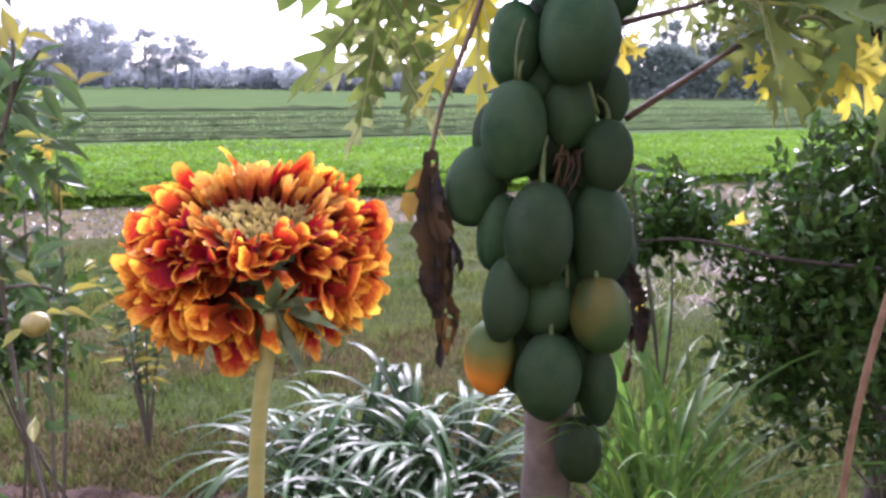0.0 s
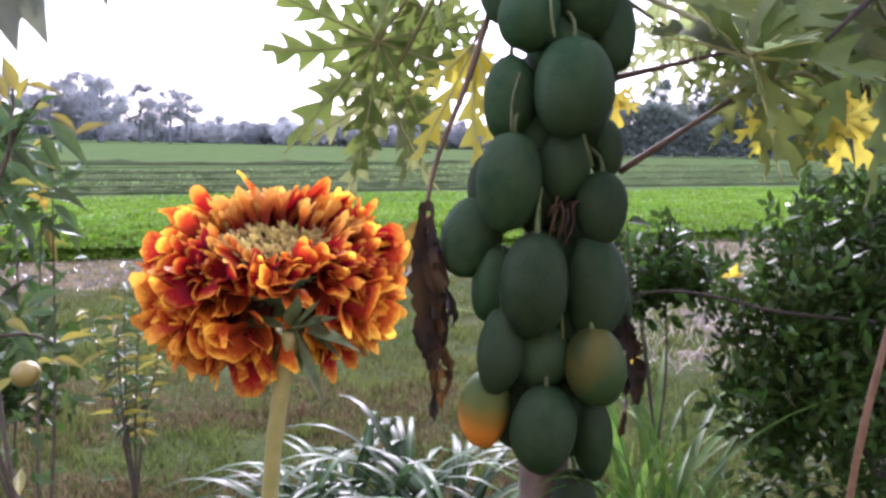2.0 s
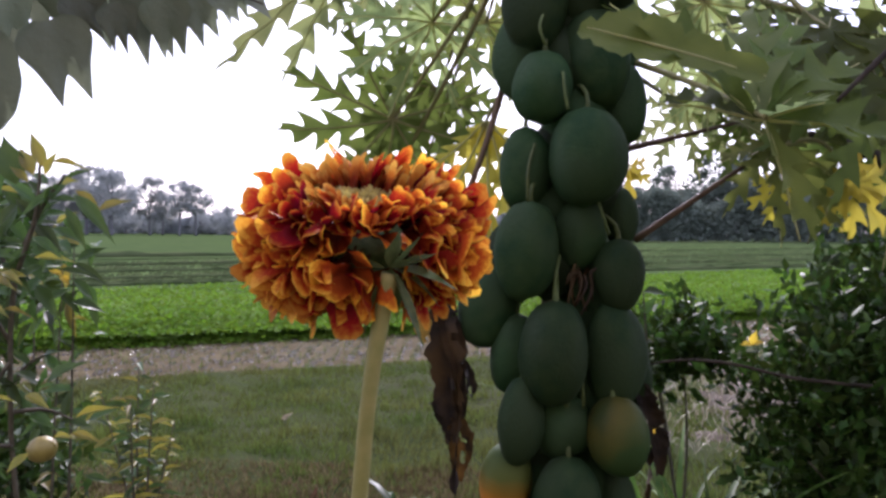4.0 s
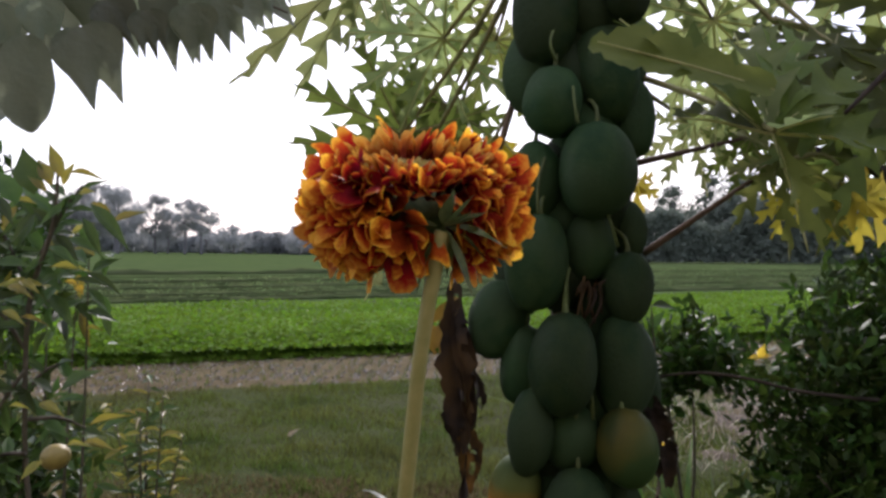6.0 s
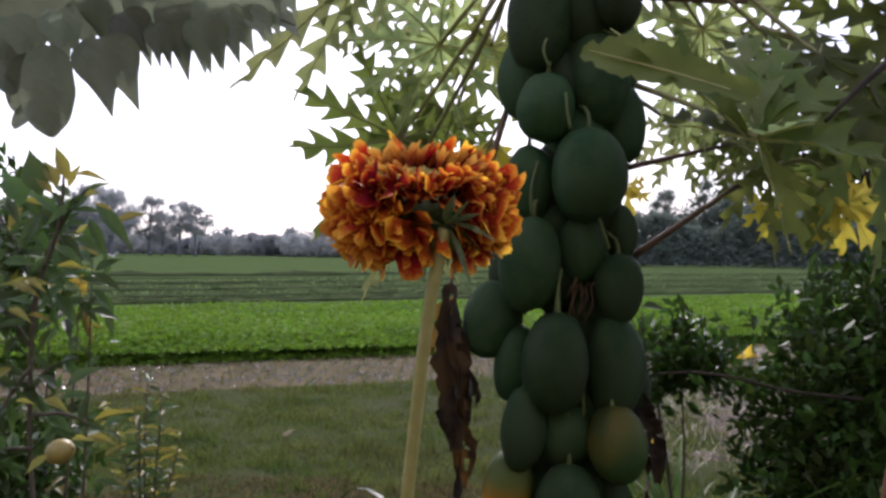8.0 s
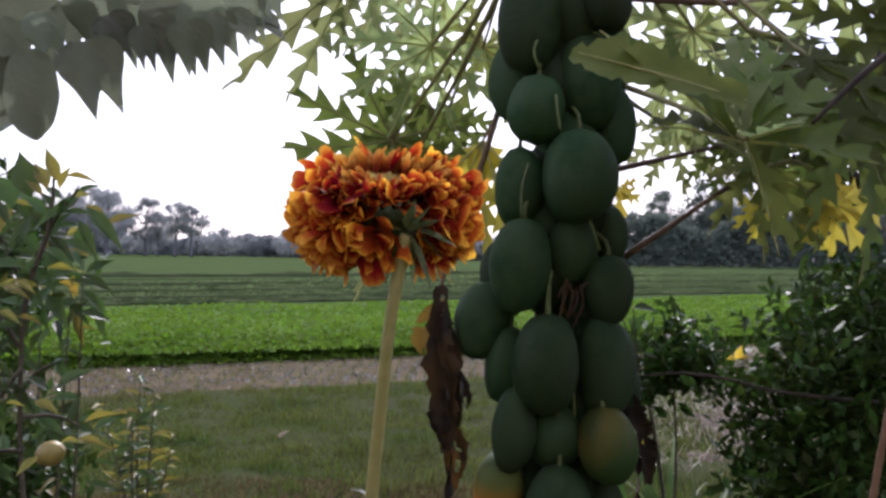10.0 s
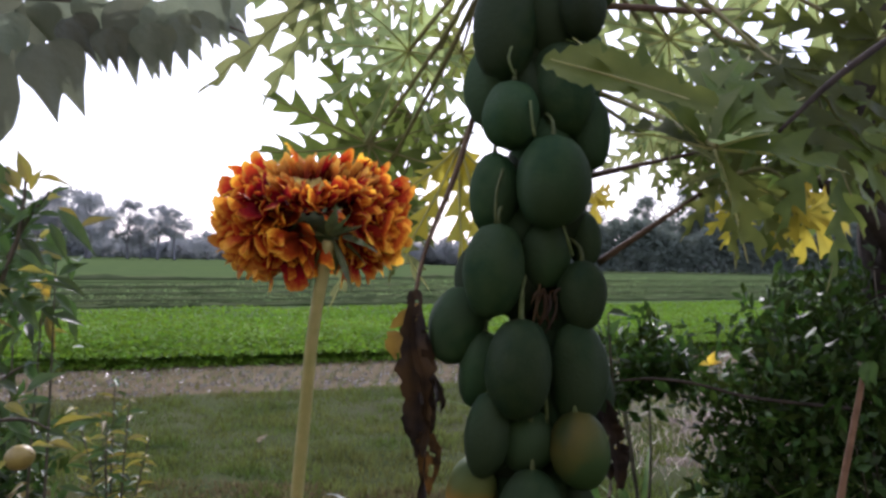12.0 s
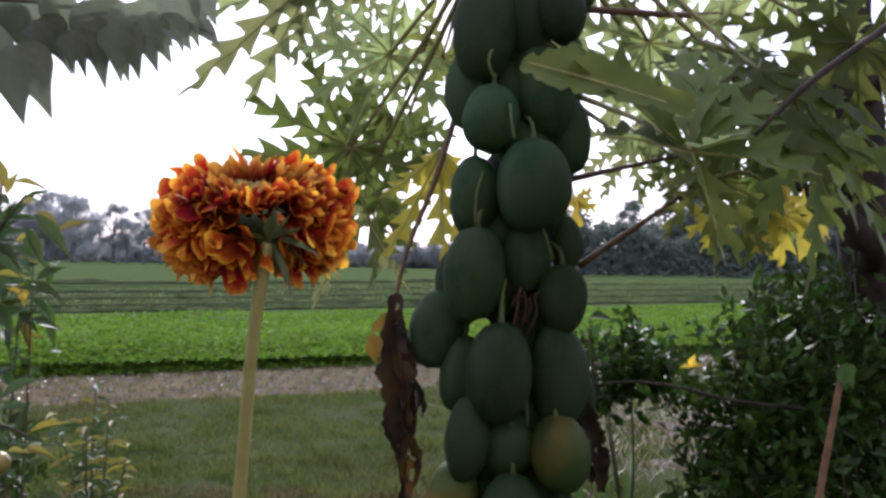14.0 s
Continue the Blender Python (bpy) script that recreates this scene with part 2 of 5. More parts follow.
M_SILVER = material("dry_blade", (0.22, 0.18, 0.115), (0.30, 0.25, 0.17), 40, 0.5, 0.1, 200, 0.3, 0.2, islands=True)

# ---- building helpers ----
WORLD = {}


def thing(name, at, label, category, group="", kind=""):
    ob = new(name)
    ob.empty_display_size = 0.05
    ob.location = at
    WORLD[ob] = Matrix.Translation(at)
    return tagged(ob, label, category, group, kind)


def put(name, data, parent=None, m=Matrix.Identity(4), label=""):
    """A mesh object at the pose m of the world, under parent."""
    ob = new(name, data)
    WORLD[ob] = m.copy()
    if parent:
        ob.parent = parent
        ob.matrix_basis = WORLD[parent].inverted() @ m
    else:
        ob.matrix_basis = m
    return tagged(ob, label)


def mesh(name, verts, faces, mat, uvs=None, smooth=True):
    me = bpy.data.meshes.new(name)
    me.from_pydata([tuple(v) for v in verts], [], faces)
    me.materials.append(mat)
    if smooth:
        me.polygons.foreach_set("use_smooth", [True] * len(me.polygons))
    if uvs is not None:
        lay = me.uv_layers.new(name="UVMap")
        idx = np.empty(len(me.loops), dtype=np.int32)
        me.loops.foreach_get("vertex_index", idx)
        lay.data.foreach_set("uv", np.asarray(uvs, dtype=np.float32)[idx].ravel())
    return me


def smooth_path(points, n):
    """A smooth line of n + 1 points through the given ones; tangents follow the segments' lengths."""
    pts = [Vector(p) for p in points]
    gaps = [max(1e-6, (b - a).length) for a, b in zip(pts, pts[1:])]
    slopes = []
    for i in range(len(pts)):
        if i == 0:
            slopes.append((pts[1] - pts[0]) / gaps[0])
        elif i == len(pts) - 1:
            slopes.append((pts[-1] - pts[-2]) / gaps[-1])
        else:
            slopes.append(((pts[i + 1] - pts[i]) / gaps[i] * gaps[i - 1] + (pts[i] - pts[i - 1]) / gaps[i - 1] * gaps[i]) / (gaps[i] + gaps[i - 1]))
    out = []
    for k in range(n + 1):
        u = k / n * (len(pts) - 1)
        i = min(int(u), len(pts) - 2)
        t = u - i
        a, b, d = pts[i], pts[i + 1], gaps[i]
        out.append(a * (2 * t ** 3 - 3 * t * t + 1) + slopes[i] * d * (t ** 3 - 2 * t * t + t) + b * (3 * t * t - 2 * t ** 3) + slopes[i + 1] * d * (t ** 3 - t * t))
    return out


def tube_data(points, radii, sides=8, n=12, lump=0.0, ring=0.0):
    """Vertices and faces of a tapered tube; lump: uneven girth, ring: scars round it."""
    line = smooth_path(points, n) if len(points) > 1 else points
    verts, faces = [], []
    side = Vector((1, 0, 0))
    for i, p in enumerate(line):
        way = (line[min(i + 1, n)] - line[max(i - 1, 0)]).normalized()
        side = (side - way * side.dot(way))
        side = side.normalized() if side.length > 1e-4 else way.orthogonal().normalized()
        up = way.cross(side)
        u = i / n * (len(radii) - 1)
        j = min(int(u), len(radii) - 2)
        r = radii[j] + (radii[j + 1] - radii[j]) * (u - j)
        r *= 1 + ring * (1 if i % 4 == 0 else 0)
        for s in range(sides):
            a = 2 * math.pi * s / sides
            q = r * (1 + lump * noise.noise(p * 9 + Vector((math.cos(a), math.sin(a), 0))))
            verts.append(p + (side * math.cos(a) + up * math.sin(a)) * q)
    for i in range(n):
        for s in range(sides):
            t = (s + 1) % sides
            faces.append((i * sides + s, i * sides + t, (i + 1) * sides + t, (i + 1) * sides + s))
    faces.append(tuple(reversed(range(sides))))
    faces.append(tuple(n * sides + s for s in range(sides)))
    return verts, faces


def tube(name, points, radii, mat, sides=8, n=12, lump=0.0, ring=0.0):
    v, f = tube_data(points, radii, sides, n, lump, ring)
    return mesh(name, v, f, mat)


def merge(pieces):
    """Joins (verts, faces) pieces into one."""
    verts, faces = [], []
    for v, f in pieces:
        o = len(verts)
        verts += [tuple(p) for p in v]
        faces += [tuple(i + o for i in q) for q in f]
    return verts, faces


def facing(at, way, up=(0, 0, 1), scale=1.0):
    """A pose whose y axis points along way and z axis towards up."""
    y = Vector(way).normalized()
    x = y.cross(Vector(up))
    x = x.normalized() if x.length > 1e-4 else y.orthogonal().normalized()
    z = x.cross(y)
    m = Matrix((x, y, z)).transposed().to_4x4()
    return Matrix.Translation(at) @ m @ Matrix.Scale(scale, 4)


def simple_leaf(name, length, width, mat, droop=0.2, fold=0.15, curl=0.0, teeth=0, n=12, tip=1.0):
    """A leaf along y from its stalk, folded along its midrib and drooping."""
    verts, faces, uvs = [], [], []
    for i in range(n + 1):
        s = i / n
        w = width * 0.5 * math.sin(math.pi * min(1, s ** 0.8 * 0.97 + 0.03)) ** (1.6 * tip)
        if teeth and i % 2 and 0.15 < s < 0.95:
            w *= 1 + teeth
        z = -droop * length * s * s
        for k in (-1, -0.5, 0, 0.5, 1):
            verts.append((w * k, s * length - abs(k) * w * 0.1, z + abs(k) * w * fold * 2 + curl * w * math.sin(s * 9 + k * 2)))
            uvs.append((abs(k), s))
    for i in range(n):
        for k in range(4):
            a = i * 5 + k
            faces.append((a, a + 1, a + 6, a + 5))
    return mesh(name, verts, faces, mat, uvs)


# ---- ground, fields and water ----
def sheet(name, corners, nx, ny, mat, rough=0.0, wave=1.0, label="", category="", z=0.0, sink=0.0):
    """An uneven sheet between four corners (x, y), counter-clockwise."""
    a, b, c, d = [Vector((*p, 0)) for p in corners]
    verts, faces = [], []
    for j in range(ny + 1):
        for i in range(nx + 1):
            u, v = i / nx, j / ny
            p = (a * (1 - u) + b * u) * (1 - v) + (d * (1 - u) + c * u) * v
            p.z = z + rough * noise.fractal(Vector((p.x * wave, p.y * wave, 3.1)), 0.8, 2.0, 4)
            if sink:
                rim = min(u, 1 - u, v, 1 - v) / 0.22 + 0.7 * noise.noise(Vector((p.x * 1.3, p.y * 1.3, 8)))
                p.z -= sink * max(0, min(1.5, 1 - rim))
            verts.append(p)
    for j in range(ny):
        for i in range(nx):
            q = j * (nx + 1) + i
            faces.append((q, q + 1, q + nx + 2, q + nx + 1))
    ob = put(name, mesh(name, verts, faces, mat))
    return tagged(ob, label, category, kind="structure")


def edge_y(line, x):
    (x0, y0), (x1, y1) = line
    return y0 + (x - x0) * (y1 - y0) / (x1 - x0)


# lines across the view that part lawn, mud and crops, as two points each
LAWN_END = ((-3.141, 6.56), (-0.45, 7.8))
MUD_END = ((-4.06, 9.05), (0.1, 11.1))
CROP_END = ((-6.5, 14.6), (7.4, 24.6))


def strip(line0, line1, x0, x1):
    return [(x0, edge_y(line0, x0)), (x1, edge_y(line0, x1)), (x1, edge_y(line1, x1)), (x0, edge_y(line1, x0))]


ground = sheet("ground", [(-2500, -60), (2500, -60), (2500, 4500), (-2500, 4500)], 40, 40, M_FIELD, label="flat hazy green farmland reaching the horizon", category="ground", z=-0.16)
lawn = sheet("lawn", [(-6, -3), (9, -3), (9, edge_y(LAWN_END, 9)), (-6, edge_y(LAWN_END, -6))], 120, 110, M_LAWN, 0.03, 1.3, "short green lawn with bare patches of soil", "lawn")
soil_bed = sheet("soil_bed", [(-3.0, 1.1), (0.8, 1.2), (0.9, 2.75), (-3.0, 2.6)], 90, 50, M_SOIL, 0.035, 3.5, "bare brown soil of the flower bed", "soil", z=0.02, sink=0.06)
dry_patch = sheet("dry_patch", [(1.0, 4.6), (4.6, 5.6), (6.2, 9.6), (1.3, 8.2)], 50, 50, M_DRY, 0.04, 3.0, "dry grey-brown earth with straw", "soil", z=0.025, sink=0.08)
mud = sheet("paddy_mud", strip(LAWN_END, MUD_END, -9, 16), 160, 40, M_MUD, 0.035, 4.0, "wet grey-brown mud of a flooded paddy strip", "mud", z=-0.1)
crop_bed = sheet("crop_bed", strip(MUD_END, CROP_END, -22, 40), 120, 60, M_CROP_BED, 0.05, 2.5, "dense bright green crop field", "field", z=-0.03)


def scatter_blades(name, count, area, height, width, mat, label, category, z=0.0, lean=0.5, clump=0.0):
    """Grass: bent three-sided blades spread over an area given by a function."""
    rng = np.random.default_rng(7)
    verts, faces = [], []
    for _ in range(count):
        x, y = area(rng)
        h = height * rng.uniform(0.45, 1.2) * (1 + clump * max(0.0, noise.noise(Vector((x * 4.3, y * 4.3, 9))) + 0.5 * noise.noise(Vector((x * 13, y * 13, 2)))))
        a = rng.uniform(0, 2 * math.pi)
        dx, dy = math.cos(a), math.sin(a)
        b = rng.uniform(0.2, 1) * lean * h
        w = width * rng.uniform(0.6, 1.2)
        o = len(verts)
        verts += [(x - dy * w, y + dx * w, z), (x + dy * w, y - dx * w, z), (x + dx * b * 0.4 + dy * w * 0.7, y + dy * b * 0.4 - dx * w * 0.7, z + h * 0.6),
                  (x + dx * b * 0.4 - dy * w * 0.7, y + dy * b * 0.4 + dx * w * 0.7, z + h * 0.6), (x + dx * b, y + dy * b, z + h)]
        faces += [(o, o + 1, o + 2, o + 3), (o + 3, o + 2, o + 4)]
    return tagged(put(name, mesh(name, verts, faces, mat, smooth=False)), label, category, kind="stuff")


def lawn_area(rng):
    while True:
        y = 2.3 + 6.5 * rng.random() ** 1.1
        x = rng.uniform(-0.62, 0.62) * (y + 0.6)
        if y < edge_y(LAWN_END, x) and noise.noise(Vector((x * 1.1, y * 1.1, 0))) > -0.8 + 0.4 * (rng.random() - 0.5) and not (y < 2.45 and x < 0.3):
            return x, y


def mud_area(rng):
    while True:
        x = rng.uniform(-5, 8)
        lo, hi = edge_y(LAWN_END, x), edge_y(MUD_END, x)
        row = round(rng.uniform(0, 9)) / 9
        y = lo + 0.12 + (hi - lo - 0.2) * row + rng.normal(0, 0.03)
        if y > 2 and abs(x) < 0.62 * y:
            return round(x / 0.16) * 0.16 + rng.normal(0, 0.025), y


def verge_area(rng):
    x = rng.uniform(-4.5, 7)
    return x, edge_y(LAWN_END, x) - abs(rng.normal(0, 0.16))


scatter_blades("grass", 130000, lawn_area, 0.028, 0.0035, M_GRASS, "short mixed green and dry lawn grass", "grass", lean=0.9, clump=3.0)
def dry_area(rng):
    while True:
        x, y = rng.uniform(-2.6, 0.4), 2.35 + 2.0 * rng.random() ** 1.2
        if noise.noise(Vector((x * 1.7, y * 1.7, 4))) > -0.15 + 0.3 * (rng.random() - 0.5):
            return x, y


scatter_blades("dry_grass", 30000, dry_area, 0.036, 0.0038, M_DRYGRASS, "dry brown grass among the green lawn", "grass", lean=1.2)
scatter_blades("verge_grass", 9000, verge_area, 0.06, 0.004, M_GRASS, "taller grass along the edge of the paddy", "grass", z=-0.03)
scatter_blades("rice_seedlings", 5000, mud_area, 0.09, 0.0035, M_GRASS, "rows of young rice seedlings in wet mud", "seedlings", z=-0.1)


def mud_clods():
    """Small wet clods in rows, which catch the light."""
    rng = np.random.default_rng(19)
    verts, faces = [], []
    for _ in range(7000):
        x, y = mud_area(rng)
        x += rng.normal(0, 0.02)
        y += rng.normal(0, 0.09)
        r, h = rng.uniform(0.008, 0.024), rng.uniform(0.002, 0.009)
        c = (x + rng.normal(0, 0.008), y + rng.normal(0, 0.008), -0.085 + h)
        o = len(verts)
        verts += [(x + r * math.cos(a), y + r * math.sin(a), -0.1) for a in (0.3, 1.5, 2.8, 4.1, 5.3)] + [c]
        faces += [(o + k, o + (k + 1) % 5, o + 5) for k in range(5)]
    tagged(put("mud_clods", mesh("mud_clods", verts, faces, M_WET, smooth=False)), "wet glinting clods of mud in rows", "mud", kind="stuff")


mud_clods()


def straw_area(rng):
    return rng.uniform(1.0, 5.0), rng.uniform(4.6, 8.6)


scatter_blades("straw", 5000, straw_area, 0.09, 0.004, M_SILVER, "scattered dry straw on bare earth", "straw", lean=2.2)


def scatter_crop():
    """The leafy crop: small clumps of leaves, densest near its front edge."""
    rng = np.random.default_rng(11)
    verts, faces = [], []
    for k in range(88000):
        depth = rng.random() ** 1.9
        edge = k < 40000
        x = rng.uniform(-0.66, 0.66) * 40
        if edge:
            depth = 0.11 * rng.random()
            x = rng.uniform(-8, 14)
        lo, hi = edge_y(MUD_END, x), edge_y(CROP_END, x)
        y = lo + (hi - lo) * depth
        if abs(x) > 0.64 * y + 1 or y < 3:
            continue
        top = (0.17 + 0.06 * noise.noise(Vector((x * 0.6, y * 0.6, 5)))) * (min(1, 0.3 + 6 * depth))
        for _ in range(5):
            a, e = rng.uniform(0, 2 * math.pi), rng.uniform(0.1, 1.2)
            s = rng.uniform(0.014, 0.029) if edge else rng.uniform(0.018, 0.036)
            c = Vector((x + rng.normal(0, 0.09), y + rng.normal(0, 0.09), (top * rng.uniform(0.55, 1.05)) if not edge else rng.uniform(-0.1, -0.05 + 0.18 * (depth / 0.11))))
            u = Vector((math.cos(a), math.sin(a), 0)) * s
            v = Vector((-math.sin(a) * math.cos(e), math.cos(a) * math.cos(e), math.sin(e))) * s
            o = len(verts)
            verts += [c - u, c - v * 0.7, c + u, c + v]
            faces.append((o, o + 1, o + 2, o + 3))
    tagged(put("crop_plants", mesh("crop_plants", verts, faces, M_CROP, smooth=False)), "dense bright green leafy crop plants", "crop", kind="stuff")


scatter_crop()


def far_ridges():
    """Low earth banks between the far plots, and thin rows of stubble between them."""
    banks = (((-40, 2), (-9.3, 19.0), (7.2, 31.5), (60, 66)), ((-40, 6), (-10.3, 21), (8.4, 38), (70, 78)), ((-44, 10), (-12, 24.3), (10.8, 48), (80, 96)),
             ((-50, 16), (-14.1, 28.7), (15, 66), (90, 120)), ((-56, 24), (-18.1, 37.5), (28, 118), (100, 160)))
    for k, line in enumerate(banks):
        girth = (0.045, 0.05, 0.06, 0.075, 0.15)[k]
        v, f = tube_data([(x, y, -0.13) for x, y in line], [girth, girth * 1.3], 8, 260, 1.2)
        tagged(put("field_bank", mesh("field_bank", v, f, M_RIDGE)), "low earthen bank between green plots", "bank", "banks between the plots", "structure")
    for near, far in zip(banks, banks[1:]):
        for u in (0.3, 0.62):
            line = [Vector((*a, -0.145)).lerp(Vector((*b, -0.145)), u) for a, b in zip(near, far)]
            v, f = tube_data(line, [0.03, 0.045], 6, 260, 1.5)
            tagged(put("field_bank", mesh("field_bank", v, f, M_RIDGE)), "thin row of earth across a green plot", "bank", "banks between the plots", "structure")
    rng = np.random.default_rng(29)
    verts, faces = [], []
    for _ in range(40000):
        f = rng.random()
        q = rng.uniform(0.15, 0.85)
        near, far = banks[0], banks[4]
        seg = rng.choice(3, p=(0.1, 0.5, 0.4))
        a = Vector(near[seg]).lerp(Vector(near[seg + 1]), f)
        b = Vector(far[seg]).lerp(Vector(far[seg + 1]), f)
        row = 1 / ((1 - q) / 1.0 + q / 3.2)
        p = a.lerp(b, (row - 1) / 2.2)
        s = rng.uniform(0.012, 0.03) * (0.5 + 0.5 * row)
        ang = rng.uniform(0, math.pi)
        u = Vector((math.cos(ang), math.sin(ang), 0)) * s
        o = len(verts)
        z = -0.16
        verts += [(p.x - u.x, p.y - u.y, z), (p.x + u.x, p.y + u.y, z), (p.x + u.x * 0.6, p.y + u.y * 0.6, z + s * 1.1), (p.x - u.x * 0.4, p.y - u.y * 0.4, z + s * 1.5)]
        faces.append((o, o + 1, o + 2, o + 3))
    tagged(put("field_tufts", mesh("field_tufts", verts, faces, M_TUFT, smooth=False)), "dull green tufts over the far plots", "crop", kind="stuff")


far_ridges()


# an unseen plain wall behind the viewer, added to cut sky light on the fruit
v, f = [], []
for x in (-9, 9):
    for y in (-2.6, -2.35):
        for z in (-0.1, 4.2):
            v.append((x, y, z))
wall = put("wall_south", mesh("wall_south", v, [(0, 1, 3, 2), (4, 6, 7, 5), (0, 4, 5, 1), (2, 3, 7, 6), (1, 5, 7, 3), (0, 2, 6, 4)], M_BLOCKER, smooth=False))
tagged(wall, "plain wall out of view, added to block sky light", "wall", kind="structure")


# ---- far trees ----
def tree_kind(name, seed, height, spread, trunk_share, mat, count, label, category="tree", leaf=0.35):
    """A tree: tapered trunk and limbs, and a crown of many small leaf clumps with gaps."""
    rng = np.random.default_rng(seed)
    top = thing(name, (0, -40, 0), label, category, "far trees")
    base = WORLD[top]
    pieces = [tube_data([(0, 0, -0.3), (0.1, 0, height * trunk_share), (-0.1, 0.1, height * 0.75)], [height * 0.028, height * 0.018, height * 0.006], 7, 8, 0.2)]
    heads = []
    for k in range(24):
        a, e = k * 2.4 + rng.uniform(-0.4, 0.4), rng.uniform(-0.9, 1.0)
        r = spread * math.sqrt(1 - e * e * 0.9) * rng.uniform(0.35, 0.95)
        mid = (trunk_share + 0.95) / 2
        s = Vector((0, 0, height * rng.uniform(trunk_share * 0.8, 0.6)))
        t = Vector((math.cos(a) * r * 0.85, math.sin(a) * r * 0.85, height * (mid + (0.9 - mid) * e)))
        if k % 2 == 0:
            pieces.append(tube_data([s, (s + t) * 0.5 + Vector((0, 0, 0.03 * height)), t], [height * 0.011, height * 0.007, height * 0.002], 5, 6))
        heads.append((t, spread * rng.uniform(0.18, 0.38)))
    heads.append((Vector((0, 0, height * 0.86)), spread * 0.35))
    v, f = merge(pieces)
    put("trunk", mesh("trunk", v, f, M_FARBARK_HAZED), top, base)
    verts, faces = [], []
    for _ in range(count):
        c, r = heads[rng.integers(len(heads))]
        d = rng.normal(0, 1, 3)
        d /= np.linalg.norm(d)
        q = c + Vector((d[0], d[1], d[2] * 0.9)) * r * abs(rng.normal(0, 0.62))
        if noise.noise(q * 1.1 + Vector((seed, 0, 0))) < -0.22:
            continue
        n1 = Vector(rng.normal(0, 1, 3)).normalized()
        n2 = n1.orthogonal().normalized()
        s = leaf * rng.uniform(0.5, 1.2)
        o = len(verts)
        verts += [q - n1 * s, q - n2 * s * 0.5, q + n1 * s, q + n2 * s * 0.5]
        faces.append((o, o + 1, o + 2, o + 3))
    put("crown", mesh("crown", verts, faces, mat, smooth=False), top, base)
    return top


TREE_A = tree_kind("far_tree", 1, 11, 4.2, 0.34, M_FARLEAF_HAZED, 8500, "hazy grey far tree with an open crown", leaf=0.19)
TREE_B = tree_kind("far_tree", 2, 10, 4.8, 0.22, M_FARLEAF_HAZED, 11500, "hazy grey far tree with a broad crown", leaf=0.19)
TREE_C = tree_kind("far_tree", 3, 6, 5.0, 0.1, M_FARLEAF_HAZED, 2600, "low hazy grey tree of the far hedge line")
TREE_D = tree_kind("grove_tree", 4, 10, 5.0, 0.12, M_MIDLEAF_HAZED, 11000, "dark dense tree at the edge of the fields", leaf=0.2)
TREE_E = tree_kind("grove_tree", 5, 7, 4.6, 0.02, M_MIDLEAF_HAZED, 9000, "dark dense bushy tree at the edge of the fields", leaf=0.2)


def plant(tree, x, y, s=1.0, turn=0.0, z=0.0):
    return copy_thing(tree, Matrix.Translation((x - 5.0, y, z)) @ Matrix.Rotation(turn, 4, "Z") @ Matrix.Scale(s, 4))


rng = random.Random(5)
# the lone tree and its neighbours
plant(TREE_A, -44.6, 150, 0.92, 0.6)
plant(TREE_A, -42.0, 151, 0.86, 2.9)
for x, s in ((-61.0, 1.26), (-64.5, 1.1), (-57.5, 1.12), (-54.0, 1.12), (-51.0, 1.08), (-48.6, 0.72), (-67, 1.05), (-72, 1.2), (-78, 1.1), (-84, 1.2)):
    plant(TREE_B, x, 148 + rng.uniform(-4, 6), s, rng.uniform(0, 6))
for k in range(64):
    plant(TREE_C, -110 + k * 2.9 + rng.uniform(-1.5, 1.5), 178 + rng.uniform(-8, 14), rng.uniform(0.6, 1.05), rng.uniform(0, 6))
# the grove, nearer
for k in range(13):
    x = 30 + k * 8.0 + rng.uniform(-2, 2)
    plant(TREE_D, x, 148 + k * 1.1 + rng.uniform(-4, 8), rng.uniform(1.15, 1.8), rng.uniform(0, 6))
for k in range(20):
    x = 23 + k * 5.6 + rng.uniform(-2, 2)
    plant(TREE_E, x, 139 + k * 0.8 + rng.uniform(-2, 4), rng.uniform(1.05, 1.8), rng.uniform(0, 6))
for t in (TREE_A, TREE_B, TREE_C, TREE_D, TREE_E):
    t.location.x = 90 + 12 * (t.name.count("0") + len(t.name)) + rng.uniform(0, 40)
    t.location.y = 175



def far_hedge(name, x0, x1, y, height, count, leaf, mat, seed, label):
    """Low growth that closes the foot of a tree line."""
    r = np.random.default_rng(seed)
    verts, faces = [], []
    for _ in range(count):
        x = r.uniform(x0, x1)
        top = height * (0.75 + 0.45 * noise.noise(Vector((x * 0.12, seed, 0))) + 0.15 * noise.noise(Vector((x * 0.7, seed, 0))))
        c = Vector((x, y + r.uniform(-2, 2) + 0.12 * (x - x0), top * r.random() ** 0.8 - 0.2))
        a = Vector(r.normal(0, 1, 3)).normalized()
        b = a.orthogonal().normalized()
        q = leaf * r.uniform(0.5, 1.2)
        o = len(verts)
        verts += [c - a * q, c - b * q * 0.6, c + a * q, c + b * q * 0.6]
        faces.append((o, o + 1, o + 2, o + 3))
    tagged(put(name, mesh(name, verts, faces, mat, smooth=False)), label, "hedge", kind="stuff")


far_hedge("far_hedge", -130, 60, 180, 5.4, 30000, 0.6, M_HEDGE_HAZED, 3, "hazy grey hedge along the far fields")
far_hedge("grove_undergrowth", 19, 170, 136, 10.0, 52000, 0.42, M_MIDLEAF_HAZED, 4, "dark hazy undergrowth of the grove")

